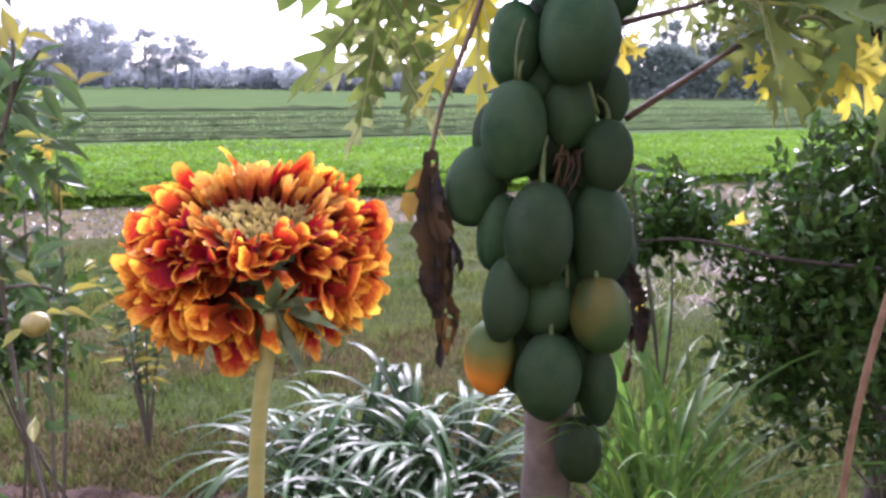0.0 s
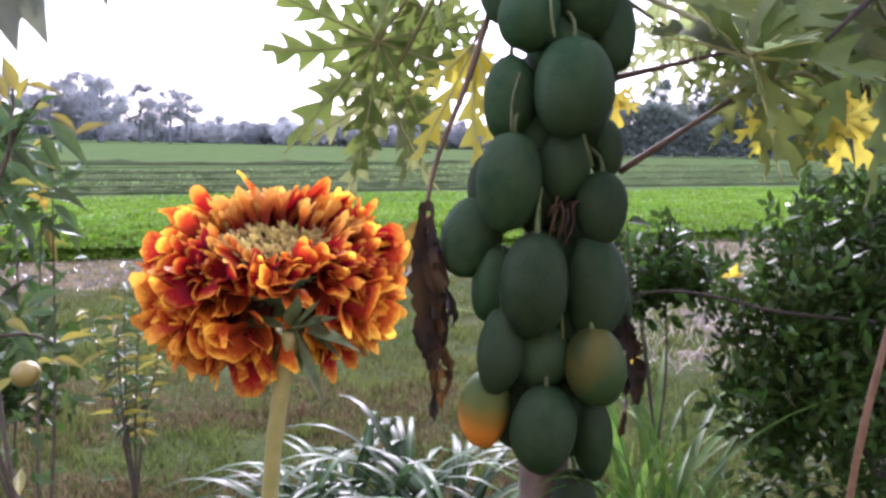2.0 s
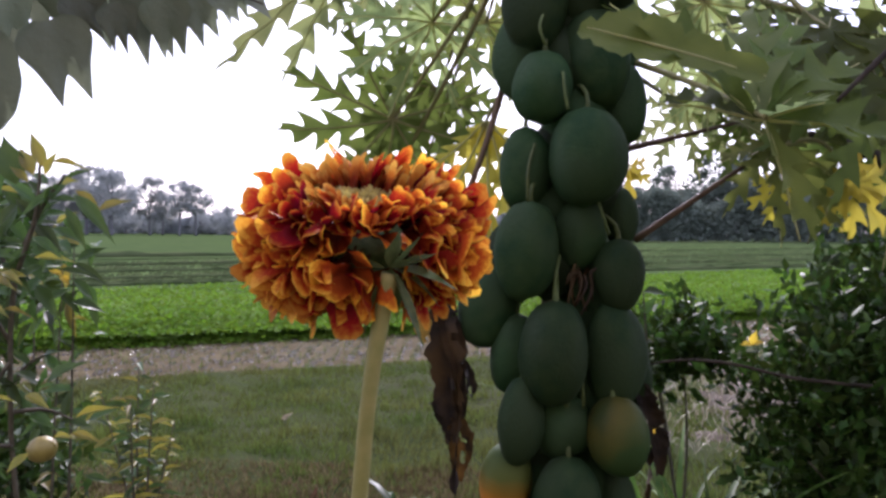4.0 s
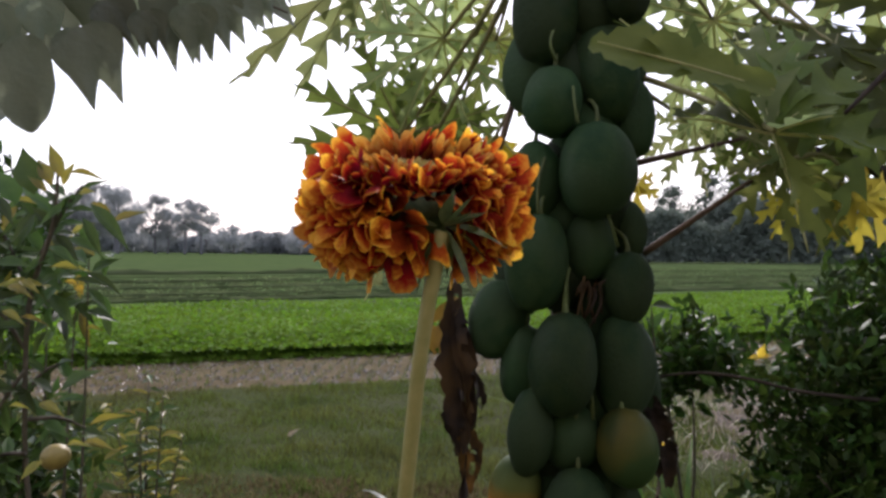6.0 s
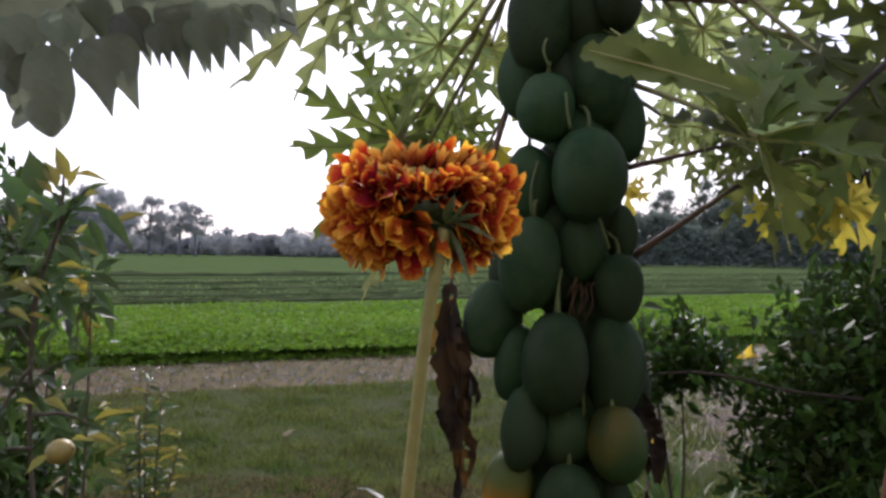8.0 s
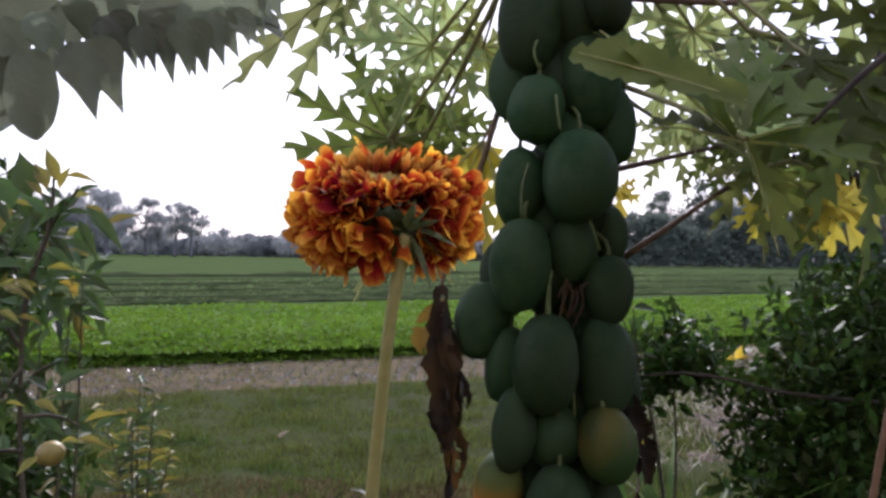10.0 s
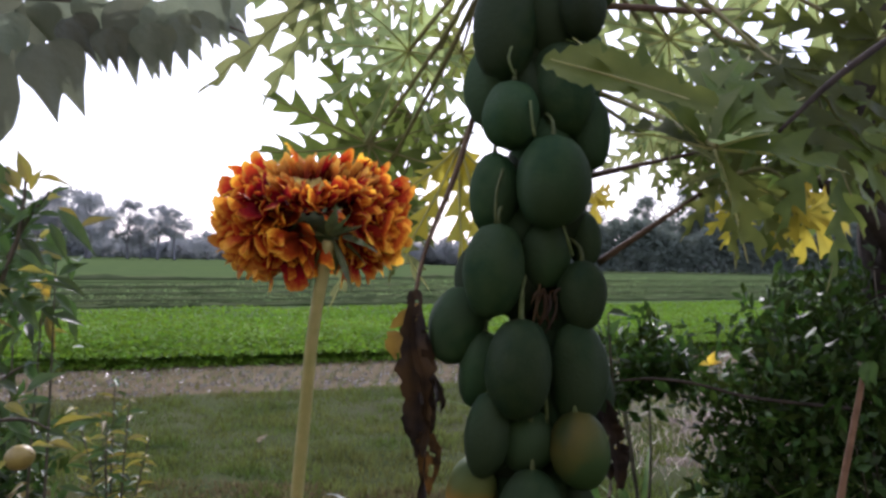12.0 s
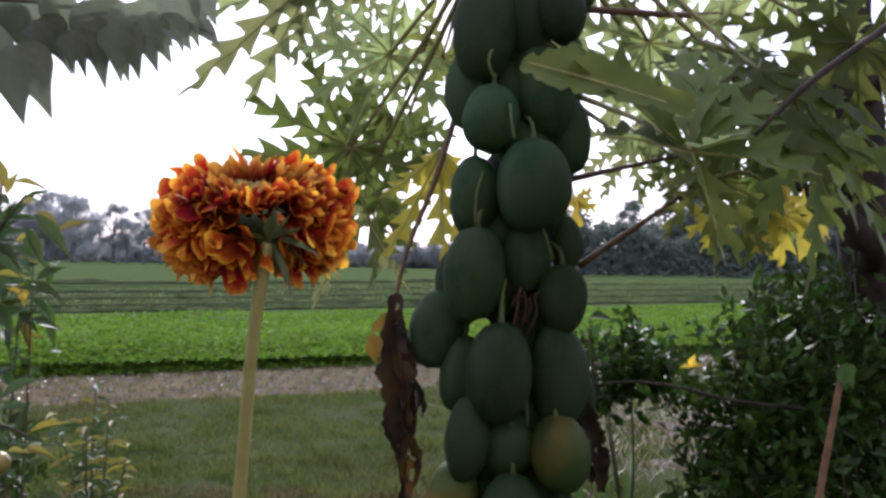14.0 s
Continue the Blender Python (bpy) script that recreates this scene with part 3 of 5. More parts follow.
# a power line that crosses the fields between two wooden poles
line_a, line_b = Vector((-66.0, 215.0, -0.3)), Vector((32.2, 26.0, -0.3))
power_line = thing("power_line", line_a, "thin grey power line over the fields", "wire")
for at in (line_a, line_b):
    put("pole", tube("pole", [at, at + Vector((0, 0, 4)), at + Vector((0, 0, 8.2))], [0.13, 0.11, 0.09], M_FARBARK_HAZED, 10, 12), power_line)
for up in (7.2, 7.55, 7.9):
    a, b = line_a + Vector((0, 0, up)), line_b + Vector((0, 0, up))
    put("wire", tube("wire", [a, (a + b) * 0.5 - Vector((0, 0, 0.3)), b], [0.012, 0.012], M_WIRE, 5, 40), power_line)


def blunt_lobe(name, length, width, mat):
    """A broad leaf lobe along y, narrow at its base, with a blunt, finely cut end."""
    n = 26
    verts, faces, uvs = [], [], []
    for i in range(n + 1):
        s = i / n
        w = width * 0.5 * (0.25 + 0.75 * math.sin(math.pi * min(0.5, 0.04 + 0.62 * s)))
        if s > 0.8:
            w *= max(0.08, 1 - ((s - 0.8) / 0.2) ** 2) ** 0.5
        w *= 1 + 0.1 * (i % 2) - 0.3 * (i % 6 == 0) + 0.3 * noise.noise(Vector((s * 6, 1.5, 0)))
        for k in (-1, -0.66, -0.33, 0, 0.33, 0.66, 1):
            verts.append((w * k, s * length, 0.35 * abs(k) * w - 0.1 * length * s * s + 0.05 * width * noise.noise(Vector((k * 2, s * 6, 3)))))
            uvs.append((abs(k), s))
    for i in range(n):
        for k in range(6):
            a = i * 7 + k
            faces.append((a, a + 1, a + 8, a + 7))
    return mesh(name, verts, faces, mat, uvs)


def toothed_leaf(name, length, width, mat, seed, spikes=3):
    """A broad leaf along y that ends in a few sharp points."""
    rnd = random.Random(seed)
    nu, nv = 24, 8
    verts, faces, uvs = [], [], []
    cuts = [rnd.uniform(0.7, 1.1) for _ in range(spikes)]
    for j in range(nv + 1):
        s = j / nv
        for i in range(nu + 1):
            u = i / nu * 2 - 1
            ph = (u + 1) / 2 * spikes
            k = min(int(ph), spikes - 1)
            spike = (1 - abs((ph - k) * 2 - 1)) ** 1.3 * cuts[k]
            wide = math.sin(math.pi * min(1, 0.1 + 0.62 * s ** 0.75)) ** 0.9
            x = width * 0.5 * u * wide
            y = length * s * (0.72 - 0.16 * u * u + 0.5 * spike * s ** 3)
            z = -0.25 * length * s * s + 0.1 * width * u * u + 0.02 * length * noise.noise(Vector((u * 2, s * 2, seed)))
            verts.append((x, y, z))
            uvs.append((abs(u), s))
    for j in range(nv):
        for i in range(nu):
            a = j * (nu + 1) + i
            faces.append((a, a + 1, a + nu + 2, a + nu + 1))
    return mesh(name, verts, faces, mat, uvs)


# ---- the papaya tree ----
def fruit_mesh(name, width, length, mat, seed=0):
    """A papaya hanging from its stalk at the origin: pear-shaped, faintly five-sided, with a blunt tip."""
    verts, faces, uvs = [], [], []
    rings, sides = 18, 24
    rnd = random.Random(seed + 70)
    belly, bow, neck = rnd.uniform(0.02, 0.2), rnd.uniform(-0.05, 0.05), rnd.uniform(0.38, 0.5)
    for i in range(rings + 1):
        s = i / rings
        r = width * 0.5 * (math.sin(math.pi * s ** (0.94 - 0.1 * belly)) ** neck * (0.96 - belly * 0.5 + belly * s) if 0 < s < 1 else 0.02)
        r = min(r, width * 0.53)
        for k in range(sides):
            a = 2 * math.pi * k / sides
            q = r * (1 + 0.035 * math.cos(5 * a + seed) + 0.06 * noise.noise(Vector((math.cos(a) * 0.8, math.sin(a) * 0.8, s * 2 + seed))))
            verts.append((q * math.cos(a) + bow * length * math.sin(math.pi * s), q * math.sin(a), -s * length * (1 + 0.02 * math.cos(a + seed))))
            uvs.append((k / sides, 1 - s))
    for i in range(rings):
        for k in range(sides):
            t = (k + 1) % sides
            faces.append((i * sides + k, (i + 1) * sides + k, (i + 1) * sides + t, i * sides + t))
    faces.append(tuple(range(sides)))
    faces.append(tuple(reversed(range(rings * sides, rings * sides + sides))))
    return mesh(name, verts, faces, mat, uvs)


TRUNK_LINE = [(0.235, 2.0, -0.05), (0.248, 1.970, 0.310), (0.237, 1.970, 1.035), (0.235, 1.970, 1.442), (0.228, 1.970, 1.812), (0.214, 1.970, 2.145)]
CROWN = Vector((0.215, 1.970, 2.078))
papaya = thing("papaya_tree", (0.235, 2.0, 0.0), "papaya tree heavy with green fruit, a few ripening yellow", "tree")
put("trunk", tube("trunk", TRUNK_LINE, [0.062, 0.056, 0.052, 0.05, 0.05, 0.045], M_TRUNK, 16, 60, 0.08, 0.025), papaya)


def papaya_fruit(top, width, length, lean_x=0.0, lean_y=0.0, mat=None, seed=0, label=""):
    """One fruit with its stalk back to the trunk. top: where the stalk meets the fruit."""
    top = Vector(top)
    m = Matrix.Translation(top) @ Matrix.Rotation(radians(lean_y), 4, "Y") @ Matrix.Rotation(radians(lean_x), 4, "X") @ Matrix.Rotation(seed * 1.3, 4, "Z")
    fruit = put("fruit", fruit_mesh("fruit", width * 1.13, length * 1.05, mat or M_FRUIT, seed), papaya, m, label)
    on_trunk = Vector((CROWN.x, 1.95, top.z + 0.05))
    line = [on_trunk, (on_trunk + top) * 0.5 + Vector((0, 0, 0.035)), top + Vector((0, 0, 0.012)), top - Vector((0, 0, 0.008))]
    put("stalk", tube("stalk", line, [0.0045, 0.004, 0.0042, 0.0065], M_STALK, 7, 10), fruit, Matrix.Identity(4))
    return fruit


papaya_fruit((0.153, 1.84, 1.799), 0.1311, 0.2231, 4, 2, seed=1)
papaya_fruit((0.258, 1.87, 1.830), 0.1368, 0.2087, 4, -2, seed=2)
papaya_fruit((0.305, 1.80, 1.790), 0.0943, 0.1375, 3, -8, seed=3)
papaya_fruit((0.173, 1.82, 1.563), 0.1151, 0.1452, 4, 3, seed=4)
papaya_fruit((0.281, 1.86, 1.662), 0.1349, 0.2106, 4, -2, seed=5)
papaya_fruit((0.341, 1.90, 1.554), 0.0962, 0.1692, 2, -6, seed=6)
papaya_fruit((0.256, 1.78, 1.442), 0.1491, 0.1933, 5, 0, seed=7)
papaya_fruit((0.136, 1.84, 1.410), 0.1066, 0.1721, 4, 2, seed=8)
papaya_fruit((0.144, 1.79, 1.252), 0.1226, 0.1990, 4, 3, seed=9)
papaya_fruit((0.253, 1.84, 1.259), 0.1019, 0.1462, 4, 0, seed=10)
papaya_fruit((0.336, 1.88, 1.286), 0.0708, 0.1231, 2, -6, seed=11)
papaya_fruit((0.328, 1.82, 1.177), 0.0991, 0.1490, 4, -3, seed=12)
papaya_fruit((0.085, 1.90, 1.109), 0.1230, 0.1700, 4, 14, seed=15)
papaya_fruit((0.197, 1.77, 1.051), 0.1302, 0.2077, 5, 0, seed=13)
papaya_fruit((0.122, 1.88, 1.016), 0.0915, 0.1673, 2, 5, seed=14)
papaya_fruit((0.317, 1.83, 1.048), 0.1198, 0.2298, 3, -2, seed=17)
papaya_fruit((0.133, 1.79, 0.892), 0.0887, 0.1788, 4, 4, seed=16)
papaya_fruit((0.222, 1.79, 0.838), 0.1200, 0.1500, 42, 0, seed=20, label="small rounded green papaya seen end-on")
papaya_fruit((0.316, 1.79, 0.855), 0.1198, 0.1654, 6, -8, M_FRUIT_RIPE, 21, "papaya turning yellow on one side")
papaya_fruit((0.112, 1.83, 0.746), 0.1027, 0.1638, 2, 6, M_FRUIT_ORANGE, 22, "ripe papaya, orange at its lower end")
papaya_fruit((0.227, 1.78, 0.733), 0.1283, 0.1856, 4, 2, seed=18)
papaya_fruit((0.331, 1.85, 0.696), 0.0802, 0.1885, 3, -4, seed=19)
papaya_fruit((0.304, 1.87, 0.520), 0.0972, 0.1577, 3, -3, seed=23)
papaya_fruit((0.343, 1.900, 1.946), 0.1268, 0.1902, 4, -5, seed=24)
papaya_fruit((0.136, 1.870, 1.980), 0.1373, 0.1997, 4, 4, seed=25)
# fruit round the far side of the trunk, and between the others
for k, (at, w, h) in enumerate((((0.285, 1.900, 1.370), 0.135, 0.19), ((0.186, 1.920, 1.344), 0.135, 0.2), ((0.300, 1.930, 1.154), 0.13, 0.18), ((0.203, 1.950, 0.983), 0.14, 0.2), ((0.275, 1.900, 0.939), 0.13, 0.2), ((0.148, 1.930, 1.681), 0.13, 0.2),
                                ((0.334, 1.930, 1.711), 0.13, 0.2), ((0.120, 1.950, 1.215), 0.12, 0.17), ((0.237, 1.900, 1.534), 0.13, 0.19), ((0.354, 1.920, 0.964), 0.11, 0.18), ((0.197, 1.920, 0.820), 0.13, 0.18), ((0.184, 1.900, 0.729), 0.12, 0.17), ((0.285, 1.900, 0.729), 0.13, 0.18),
                                ((0.205, 1.900, 1.640), 0.13, 0.2), ((0.215, 1.920, 1.440), 0.13, 0.19), ((0.205, 1.900, 1.250), 0.13, 0.2), ((0.245, 1.930, 1.760), 0.14, 0.2), ((0.260, 1.910, 1.060), 0.13, 0.19), ((0.210, 1.900, 1.830), 0.13, 0.2))):
    papaya_fruit(at, w, h, 0, 6 - 3 * (k % 5), seed=30 + k)
# loose pale stalks that hang in front of the fruit
for k, line in enumerate(([(0.171, 1.790, 1.566), (0.157, 1.780, 1.599), (0.173, 1.800, 1.644), (0.209, 1.850, 1.673)], [(0.204, 1.770, 1.509), (0.207, 1.760, 1.471), (0.215, 1.765, 1.434)],
                          [(0.152, 1.800, 1.368), (0.138, 1.780, 1.318), (0.138, 1.785, 1.244)], [(0.278, 1.790, 1.262), (0.289, 1.780, 1.226), (0.305, 1.800, 1.185)],
                          [(0.204, 1.790, 1.140), (0.195, 1.770, 1.093), (0.192, 1.775, 1.043)], [(0.249, 1.770, 0.920), (0.251, 1.765, 0.883), (0.257, 1.785, 0.830)])):
    put("fruit_stalk", tube("fruit_stalk", line, [0.0032, 0.003, 0.0038], M_STALK, 7, 8), papaya)
# a dried flower truss between the fruit
for k in range(14):
    a = Vector((0.258, 1.835, 1.125)) + Vector((rng.uniform(-0.025, 0.03), rng.uniform(-0.03, 0.01), rng.uniform(-0.03, 0.0)))
    b = a + Vector((rng.uniform(-0.03, 0.03), rng.uniform(-0.03, 0.01), rng.uniform(-0.09, -0.02)))
    put("dried_truss", tube("dried_truss", [a, a.lerp(b, 0.5) + Vector((rng.uniform(-0.015, 0.015), -0.01, 0.01)), b], [0.003, 0.0035, 0.0015], M_DEAD, 6, 6, 0.5), papaya)


def lobe_data(angle, length, width, teeth, droop, rnd, wrinkle=0.045, bend=0.16):
    """One finger of a papaya leaf: a midrib with pointed side lobes, bent down along its length."""
    n = teeth * 12
    verts, faces, uvs = [], [], []
    ca, sa = math.sin(angle), math.cos(angle)
    lean = rnd.uniform(-bend, bend)
    fold = rnd.uniform(0.15, 0.55)
    phase = rnd.uniform(0, 0.5)
    for i in range(n + 1):
        s = i / n
        env = (0.4 + 0.6 * math.sin(math.pi * min(1, 0.1 + s * 0.86)) ** 0.8) * min(1.0, (1 - s) / 0.3) ** 0.8
        row = []
        for side in (-1, 1):
            ph = (s * teeth + phase + (0.4 if side > 0 else 0)) % 1
            tooth = 0.13 + 0.87 * ((ph / 0.76) ** 1.3 if ph < 0.76 else (1 - ph) / 0.24)
            w = width * 1.08 * env * tooth
            web = 0.36 * s * length
            if s < 0.25:
                mix = min(1, max(0, (0.25 - s) / 0.1))
                w = w * (1 - mix) + web * mix
            y = s * length + w * 0.55 * tooth * min(1, max(0, (s - 0.18) / 0.12))
            row.append((side * w, min(y, length * 1.05)))
        pts = [row[0], (row[0][0] * 0.5, s * length * 0.5 + row[0][1] * 0.5), (0, s * length), (row[1][0] * 0.5, s * length * 0.5 + row[1][1] * 0.5), row[1]]
        for k, (x, y) in enumerate(pts):
            x += lean * length * s * s
            z = -droop * length * (y / length) ** 2 + abs(x) * fold + wrinkle * length * noise.noise(Vector((x * 14, y * 14, angle * 3)))
            verts.append((x * sa + y * ca, y * sa - x * ca, z))
            uvs.append((abs(k - 2) / 2, s))
    for i in range(n):
        for k in range(4):
            a = i * 5 + k
            faces.append((a, a + 1, a + 6, a + 5))
    rib = [Vector(verts[i * 5 + 2]) + Vector((0, 0, -0.001)) for i in range(0, n + 1, 3)]
    return verts, faces, uvs, rib


def papaya_leaf(hub, way, up, radius, petiole, seed, mat=None, lobes=9, droop=0.35, spread=2.55, width=0.125, owner=None, teeth=5, brown=False, label="", stalk_r=0.006, stalk_sag=0.05):
    """A palmate leaf: its hub, the way its middle lobe points, its upper side, and the start of its long stalk."""
    rnd = random.Random(seed)
    verts, faces, uvs, ribs = [], [], [], []
    for k in range(lobes):
        t = k / (lobes - 1) * 2 - 1
        length = radius * (1 - 0.38 * t * t) * rnd.uniform(0.86, 1.08)
        v, f, u, rib = lobe_data(t * spread, length, radius * width * rnd.uniform(0.9, 1.15), teeth + (rnd.random() < 0.4), droop * rnd.uniform(0.6, 1.4), rnd)
        o = len(verts)
        verts += [(x, y, z + 0.0015 * k) for x, y, z in v]
        faces += [tuple(i + o for i in q) for q in f]
        uvs += u
        ribs.append(tube_data(rib, [radius * 0.011, radius * 0.003], 5, len(rib) * 2))
    m = facing(hub, way, up)
    leaf = put("leaf", mesh("leaf", verts, faces, mat or M_LEAF, uvs), owner or papaya, m, label)
    v, f = merge(ribs)
    put("ribs", mesh("ribs", v, f, M_RIB if mat is not M_LEAF_SHADED else M_PETIOLE), leaf, m)
    a, b = Vector(petiole), Vector(hub)
    mid = (a + b) * 0.5 + Vector((0, 0, stalk_sag))
    put("petiole", tube("petiole", [a, mid, b], [stalk_r * 1.4, stalk_r, stalk_r * 0.7], M_PETIOLE_BROWN if brown else M_PETIOLE, 8, 14), leaf, Matrix.Identity(4))
    return leaf


def hanging_leaf(hub, tips, petiole, mat, seed):
    """A papaya leaf that hangs in separate fingers, each from the hub to its tip, with pointed side lobes."""
    hub = Vector(hub)
    leaf = put("leaf", tube("leaf", [hub + Vector((0, 0.004, 0.004)), hub, hub - Vector((0, 0.004, 0.004))], [0.004, 0.009, 0.004], M_RIB, 8, 6), papaya, label="light green papaya leaf hanging in long fingers")
    for k, (tip, width) in enumerate(tips):
        rnd = random.Random(seed * 31 + k)
        way = Vector(tip) - hub
        v, f, u, rib = lobe_data(0.0, way.length, width, 6, 0.0, rnd, 0.03, 0.03)
        m = facing(hub + Vector((0, 0.003 * k, 0)), way, (0.15, -0.9, 0.3))
        finger = put("finger", mesh("finger", v, f, mat, u), leaf, m)
        put("rib", mesh("rib", *tube_data(rib, [0.004, 0.001], 5, len(rib) * 2), M_RIB), finger, m)
    a = Vector(petiole)
    put("petiole", tube("petiole", [a, (a + hub) * 0.5 + Vector((0, 0, 0.04)), hub], [0.008, 0.006, 0.004], M_PETIOLE, 8, 14), leaf)
    return leaf


C1 = (0.182, 1.950, 1.976)
C2 = (0.261, 1.950, 1.964)
papaya_leaf((-0.075, 2.200, 1.710), (-0.75, -0.1, -0.45), (-0.25, 0.75, 0.6), 0.30, C1, 1, stalk_sag=0.0, label="light green lobed papaya leaf with pale ribs")
hanging_leaf((-0.276, 2.30, 1.963), (((-0.630, 2.25, 1.582), 0.05), ((-0.469, 2.25, 1.561), 0.052), ((-0.341, 2.26, 1.675), 0.042), ((-0.202, 2.28, 1.673), 0.04), ((-0.640, 2.28, 1.810), 0.04)), C1, M_LEAF, 2)
papaya_leaf((-0.181, 2.300, 1.479), (-0.65, 0.0, -0.75), (-0.2, 0.9, 0.3), 0.36, C1, 3, M_LEAF_SHADED, droop=0.2, width=0.15, stalk_sag=-0.02)
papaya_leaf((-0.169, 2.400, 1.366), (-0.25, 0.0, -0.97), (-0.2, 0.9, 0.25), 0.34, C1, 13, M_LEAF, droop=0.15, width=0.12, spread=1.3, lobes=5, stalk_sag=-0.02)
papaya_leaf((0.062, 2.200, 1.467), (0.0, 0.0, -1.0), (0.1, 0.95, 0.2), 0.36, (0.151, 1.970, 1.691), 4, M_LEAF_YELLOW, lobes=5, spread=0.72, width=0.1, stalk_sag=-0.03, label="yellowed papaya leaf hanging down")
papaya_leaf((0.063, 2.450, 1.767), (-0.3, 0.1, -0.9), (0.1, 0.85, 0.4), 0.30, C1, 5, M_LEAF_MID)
papaya_leaf((-0.072, 2.500, 1.593), (-0.35, 0.1, -0.9), (0.1, 0.9, 0.3), 0.3, C1, 35, M_LEAF_SHADED, width=0.13, spread=1.8)
papaya_leaf((-0.111, 2.550, 1.380), (-0.3, 0.1, -0.9), (0.1, 0.9, 0.3), 0.28, C1, 33, M_LEAF_SHADED, width=0.1, spread=1.3, lobes=6)
papaya_leaf((-0.190, 2.500, 1.991), (-0.7, 0.1, 0.3), (-0.3, 0.8, 0.6), 0.30, C1, 7)
# leaves on the other side, some reaching towards the viewer
# the big leaf that reaches towards the viewer, lobe by lobe
BIG_HUB = Vector((0.490, 1.420, 1.375))
BIG_LOBE_BASE = Vector((0.490, 1.420, 1.440))
for k, (tip, width, mat, droop) in enumerate((((0.199, 1.450, 1.540), 0.088, M_LEAF_MID, 0.06), ((0.561, 1.400, 1.173), 0.05, M_LEAF_MID, 0.1), ((0.491, 1.600, 1.623), 0.08, M_LEAF, 0.15), ((0.625, 1.600, 1.626), 0.085, M_LEAF_SHADED, 0.15),
                                              ((0.666, 1.450, 1.506), 0.09, M_LEAF_SHADED, 0.2), ((0.704, 1.350, 1.366), 0.09, M_LEAF_SHADED, 0.2), ((0.348, 1.550, 1.448), 0.06, M_LEAF_SHADED, 0.15), ((0.546, 1.300, 1.399), 0.07, M_LEAF, 0.1), ((0.262, 1.480, 1.615), 0.1, M_LEAF_SHADED, 0.12))):
    start = BIG_HUB if k else BIG_LOBE_BASE
    way = Vector(tip) - start
    if k == 0:
        lobe = blunt_lobe("leaf_lobe", way.length, width * 1.1, mat)
    else:
        v, f, u, _ = lobe_data(0.0, way.length, width * 0.75, 4, droop, random.Random(k), 0.05)
        lobe = mesh("leaf_lobe", v, f, mat, u)
    m = facing(start + Vector((0, 0.004 * k, 0)), way, (0.1, -0.9 if k == 0 else -0.55 - 0.1 * (k % 3), 0.45 if k == 0 else 0.8))
    big = put("leaf_lobe", lobe, papaya, m, "broad pale papaya leaf lobe in front of the fruit" if k == 0 else "")
    put("rib", tube("rib", [(0, 0, -0.002), (0, way.length * 0.5, -0.002 - droop * way.length * 0.25), (0, way.length * 0.96, -0.001 - droop * way.length * 0.92)], [0.0035, 0.0025, 0.001], M_RIB, 6, 12), big, m)
put("petiole", tube("petiole", [(0.354, 1.950, 1.573), (0.456, 1.700, 1.472), BIG_HUB], [0.008, 0.006, 0.005], M_PETIOLE, 8, 16), papaya)
papaya_leaf((0.575, 2.100, 1.735), (0.1, 0.1, -0.95), (0.0, 0.9, 0.4), 0.30, C2, 12)
papaya_leaf((0.700, 1.700, 1.575), (0.6, -0.3, -0.5), (0.1, -0.6, 0.7), 0.36, C2, 14, M_LEAF_SHADED)
papaya_leaf((0.781, 1.650, 1.443), (0.5, -0.3, -0.6), (-0.1, -0.6, 0.7), 0.32, (0.653, 1.900, 1.684), 15, M_LEAF_SHADED)
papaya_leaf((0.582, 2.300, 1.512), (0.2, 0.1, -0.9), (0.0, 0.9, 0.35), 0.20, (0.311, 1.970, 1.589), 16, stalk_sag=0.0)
papaya_leaf((0.671, 2.100, 1.456), (0.3, 0.0, -0.8), (0.0, 0.9, 0.35), 0.17, (0.362, 1.970, 1.373), 18, M_LEAF_SHADED, stalk_sag=0.0, brown=True)
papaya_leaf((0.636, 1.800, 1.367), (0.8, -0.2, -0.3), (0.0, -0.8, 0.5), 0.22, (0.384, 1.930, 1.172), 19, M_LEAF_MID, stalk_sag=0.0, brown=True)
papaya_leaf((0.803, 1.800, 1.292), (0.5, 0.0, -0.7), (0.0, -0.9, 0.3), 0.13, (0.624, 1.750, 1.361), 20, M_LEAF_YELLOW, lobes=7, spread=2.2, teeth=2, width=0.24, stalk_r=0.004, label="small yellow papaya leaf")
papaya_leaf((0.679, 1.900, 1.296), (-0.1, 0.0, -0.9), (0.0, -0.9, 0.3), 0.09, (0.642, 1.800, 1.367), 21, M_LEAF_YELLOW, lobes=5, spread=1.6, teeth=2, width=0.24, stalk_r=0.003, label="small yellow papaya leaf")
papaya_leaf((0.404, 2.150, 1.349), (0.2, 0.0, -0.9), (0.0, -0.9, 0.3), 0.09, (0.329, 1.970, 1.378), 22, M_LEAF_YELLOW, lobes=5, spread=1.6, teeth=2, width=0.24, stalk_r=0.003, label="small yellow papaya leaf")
papaya_leaf((0.944, 1.800, 1.664), (-0.5, 0.0, -0.8), (0.0, -0.9, 0.3), 0.36, C2, 23, M_LEAF_SHADED)
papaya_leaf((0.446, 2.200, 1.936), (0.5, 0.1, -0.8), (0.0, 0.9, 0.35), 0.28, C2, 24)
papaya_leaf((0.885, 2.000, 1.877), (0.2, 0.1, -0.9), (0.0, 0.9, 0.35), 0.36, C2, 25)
papaya_leaf((0.808, 1.900, 1.522), (0.3, -0.3, -0.7), (0.2, -0.7, 0.6), 0.34, C2, 26, M_LEAF_SHADED, width=0.15)
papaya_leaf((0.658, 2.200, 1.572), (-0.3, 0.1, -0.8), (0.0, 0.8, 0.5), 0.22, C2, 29)
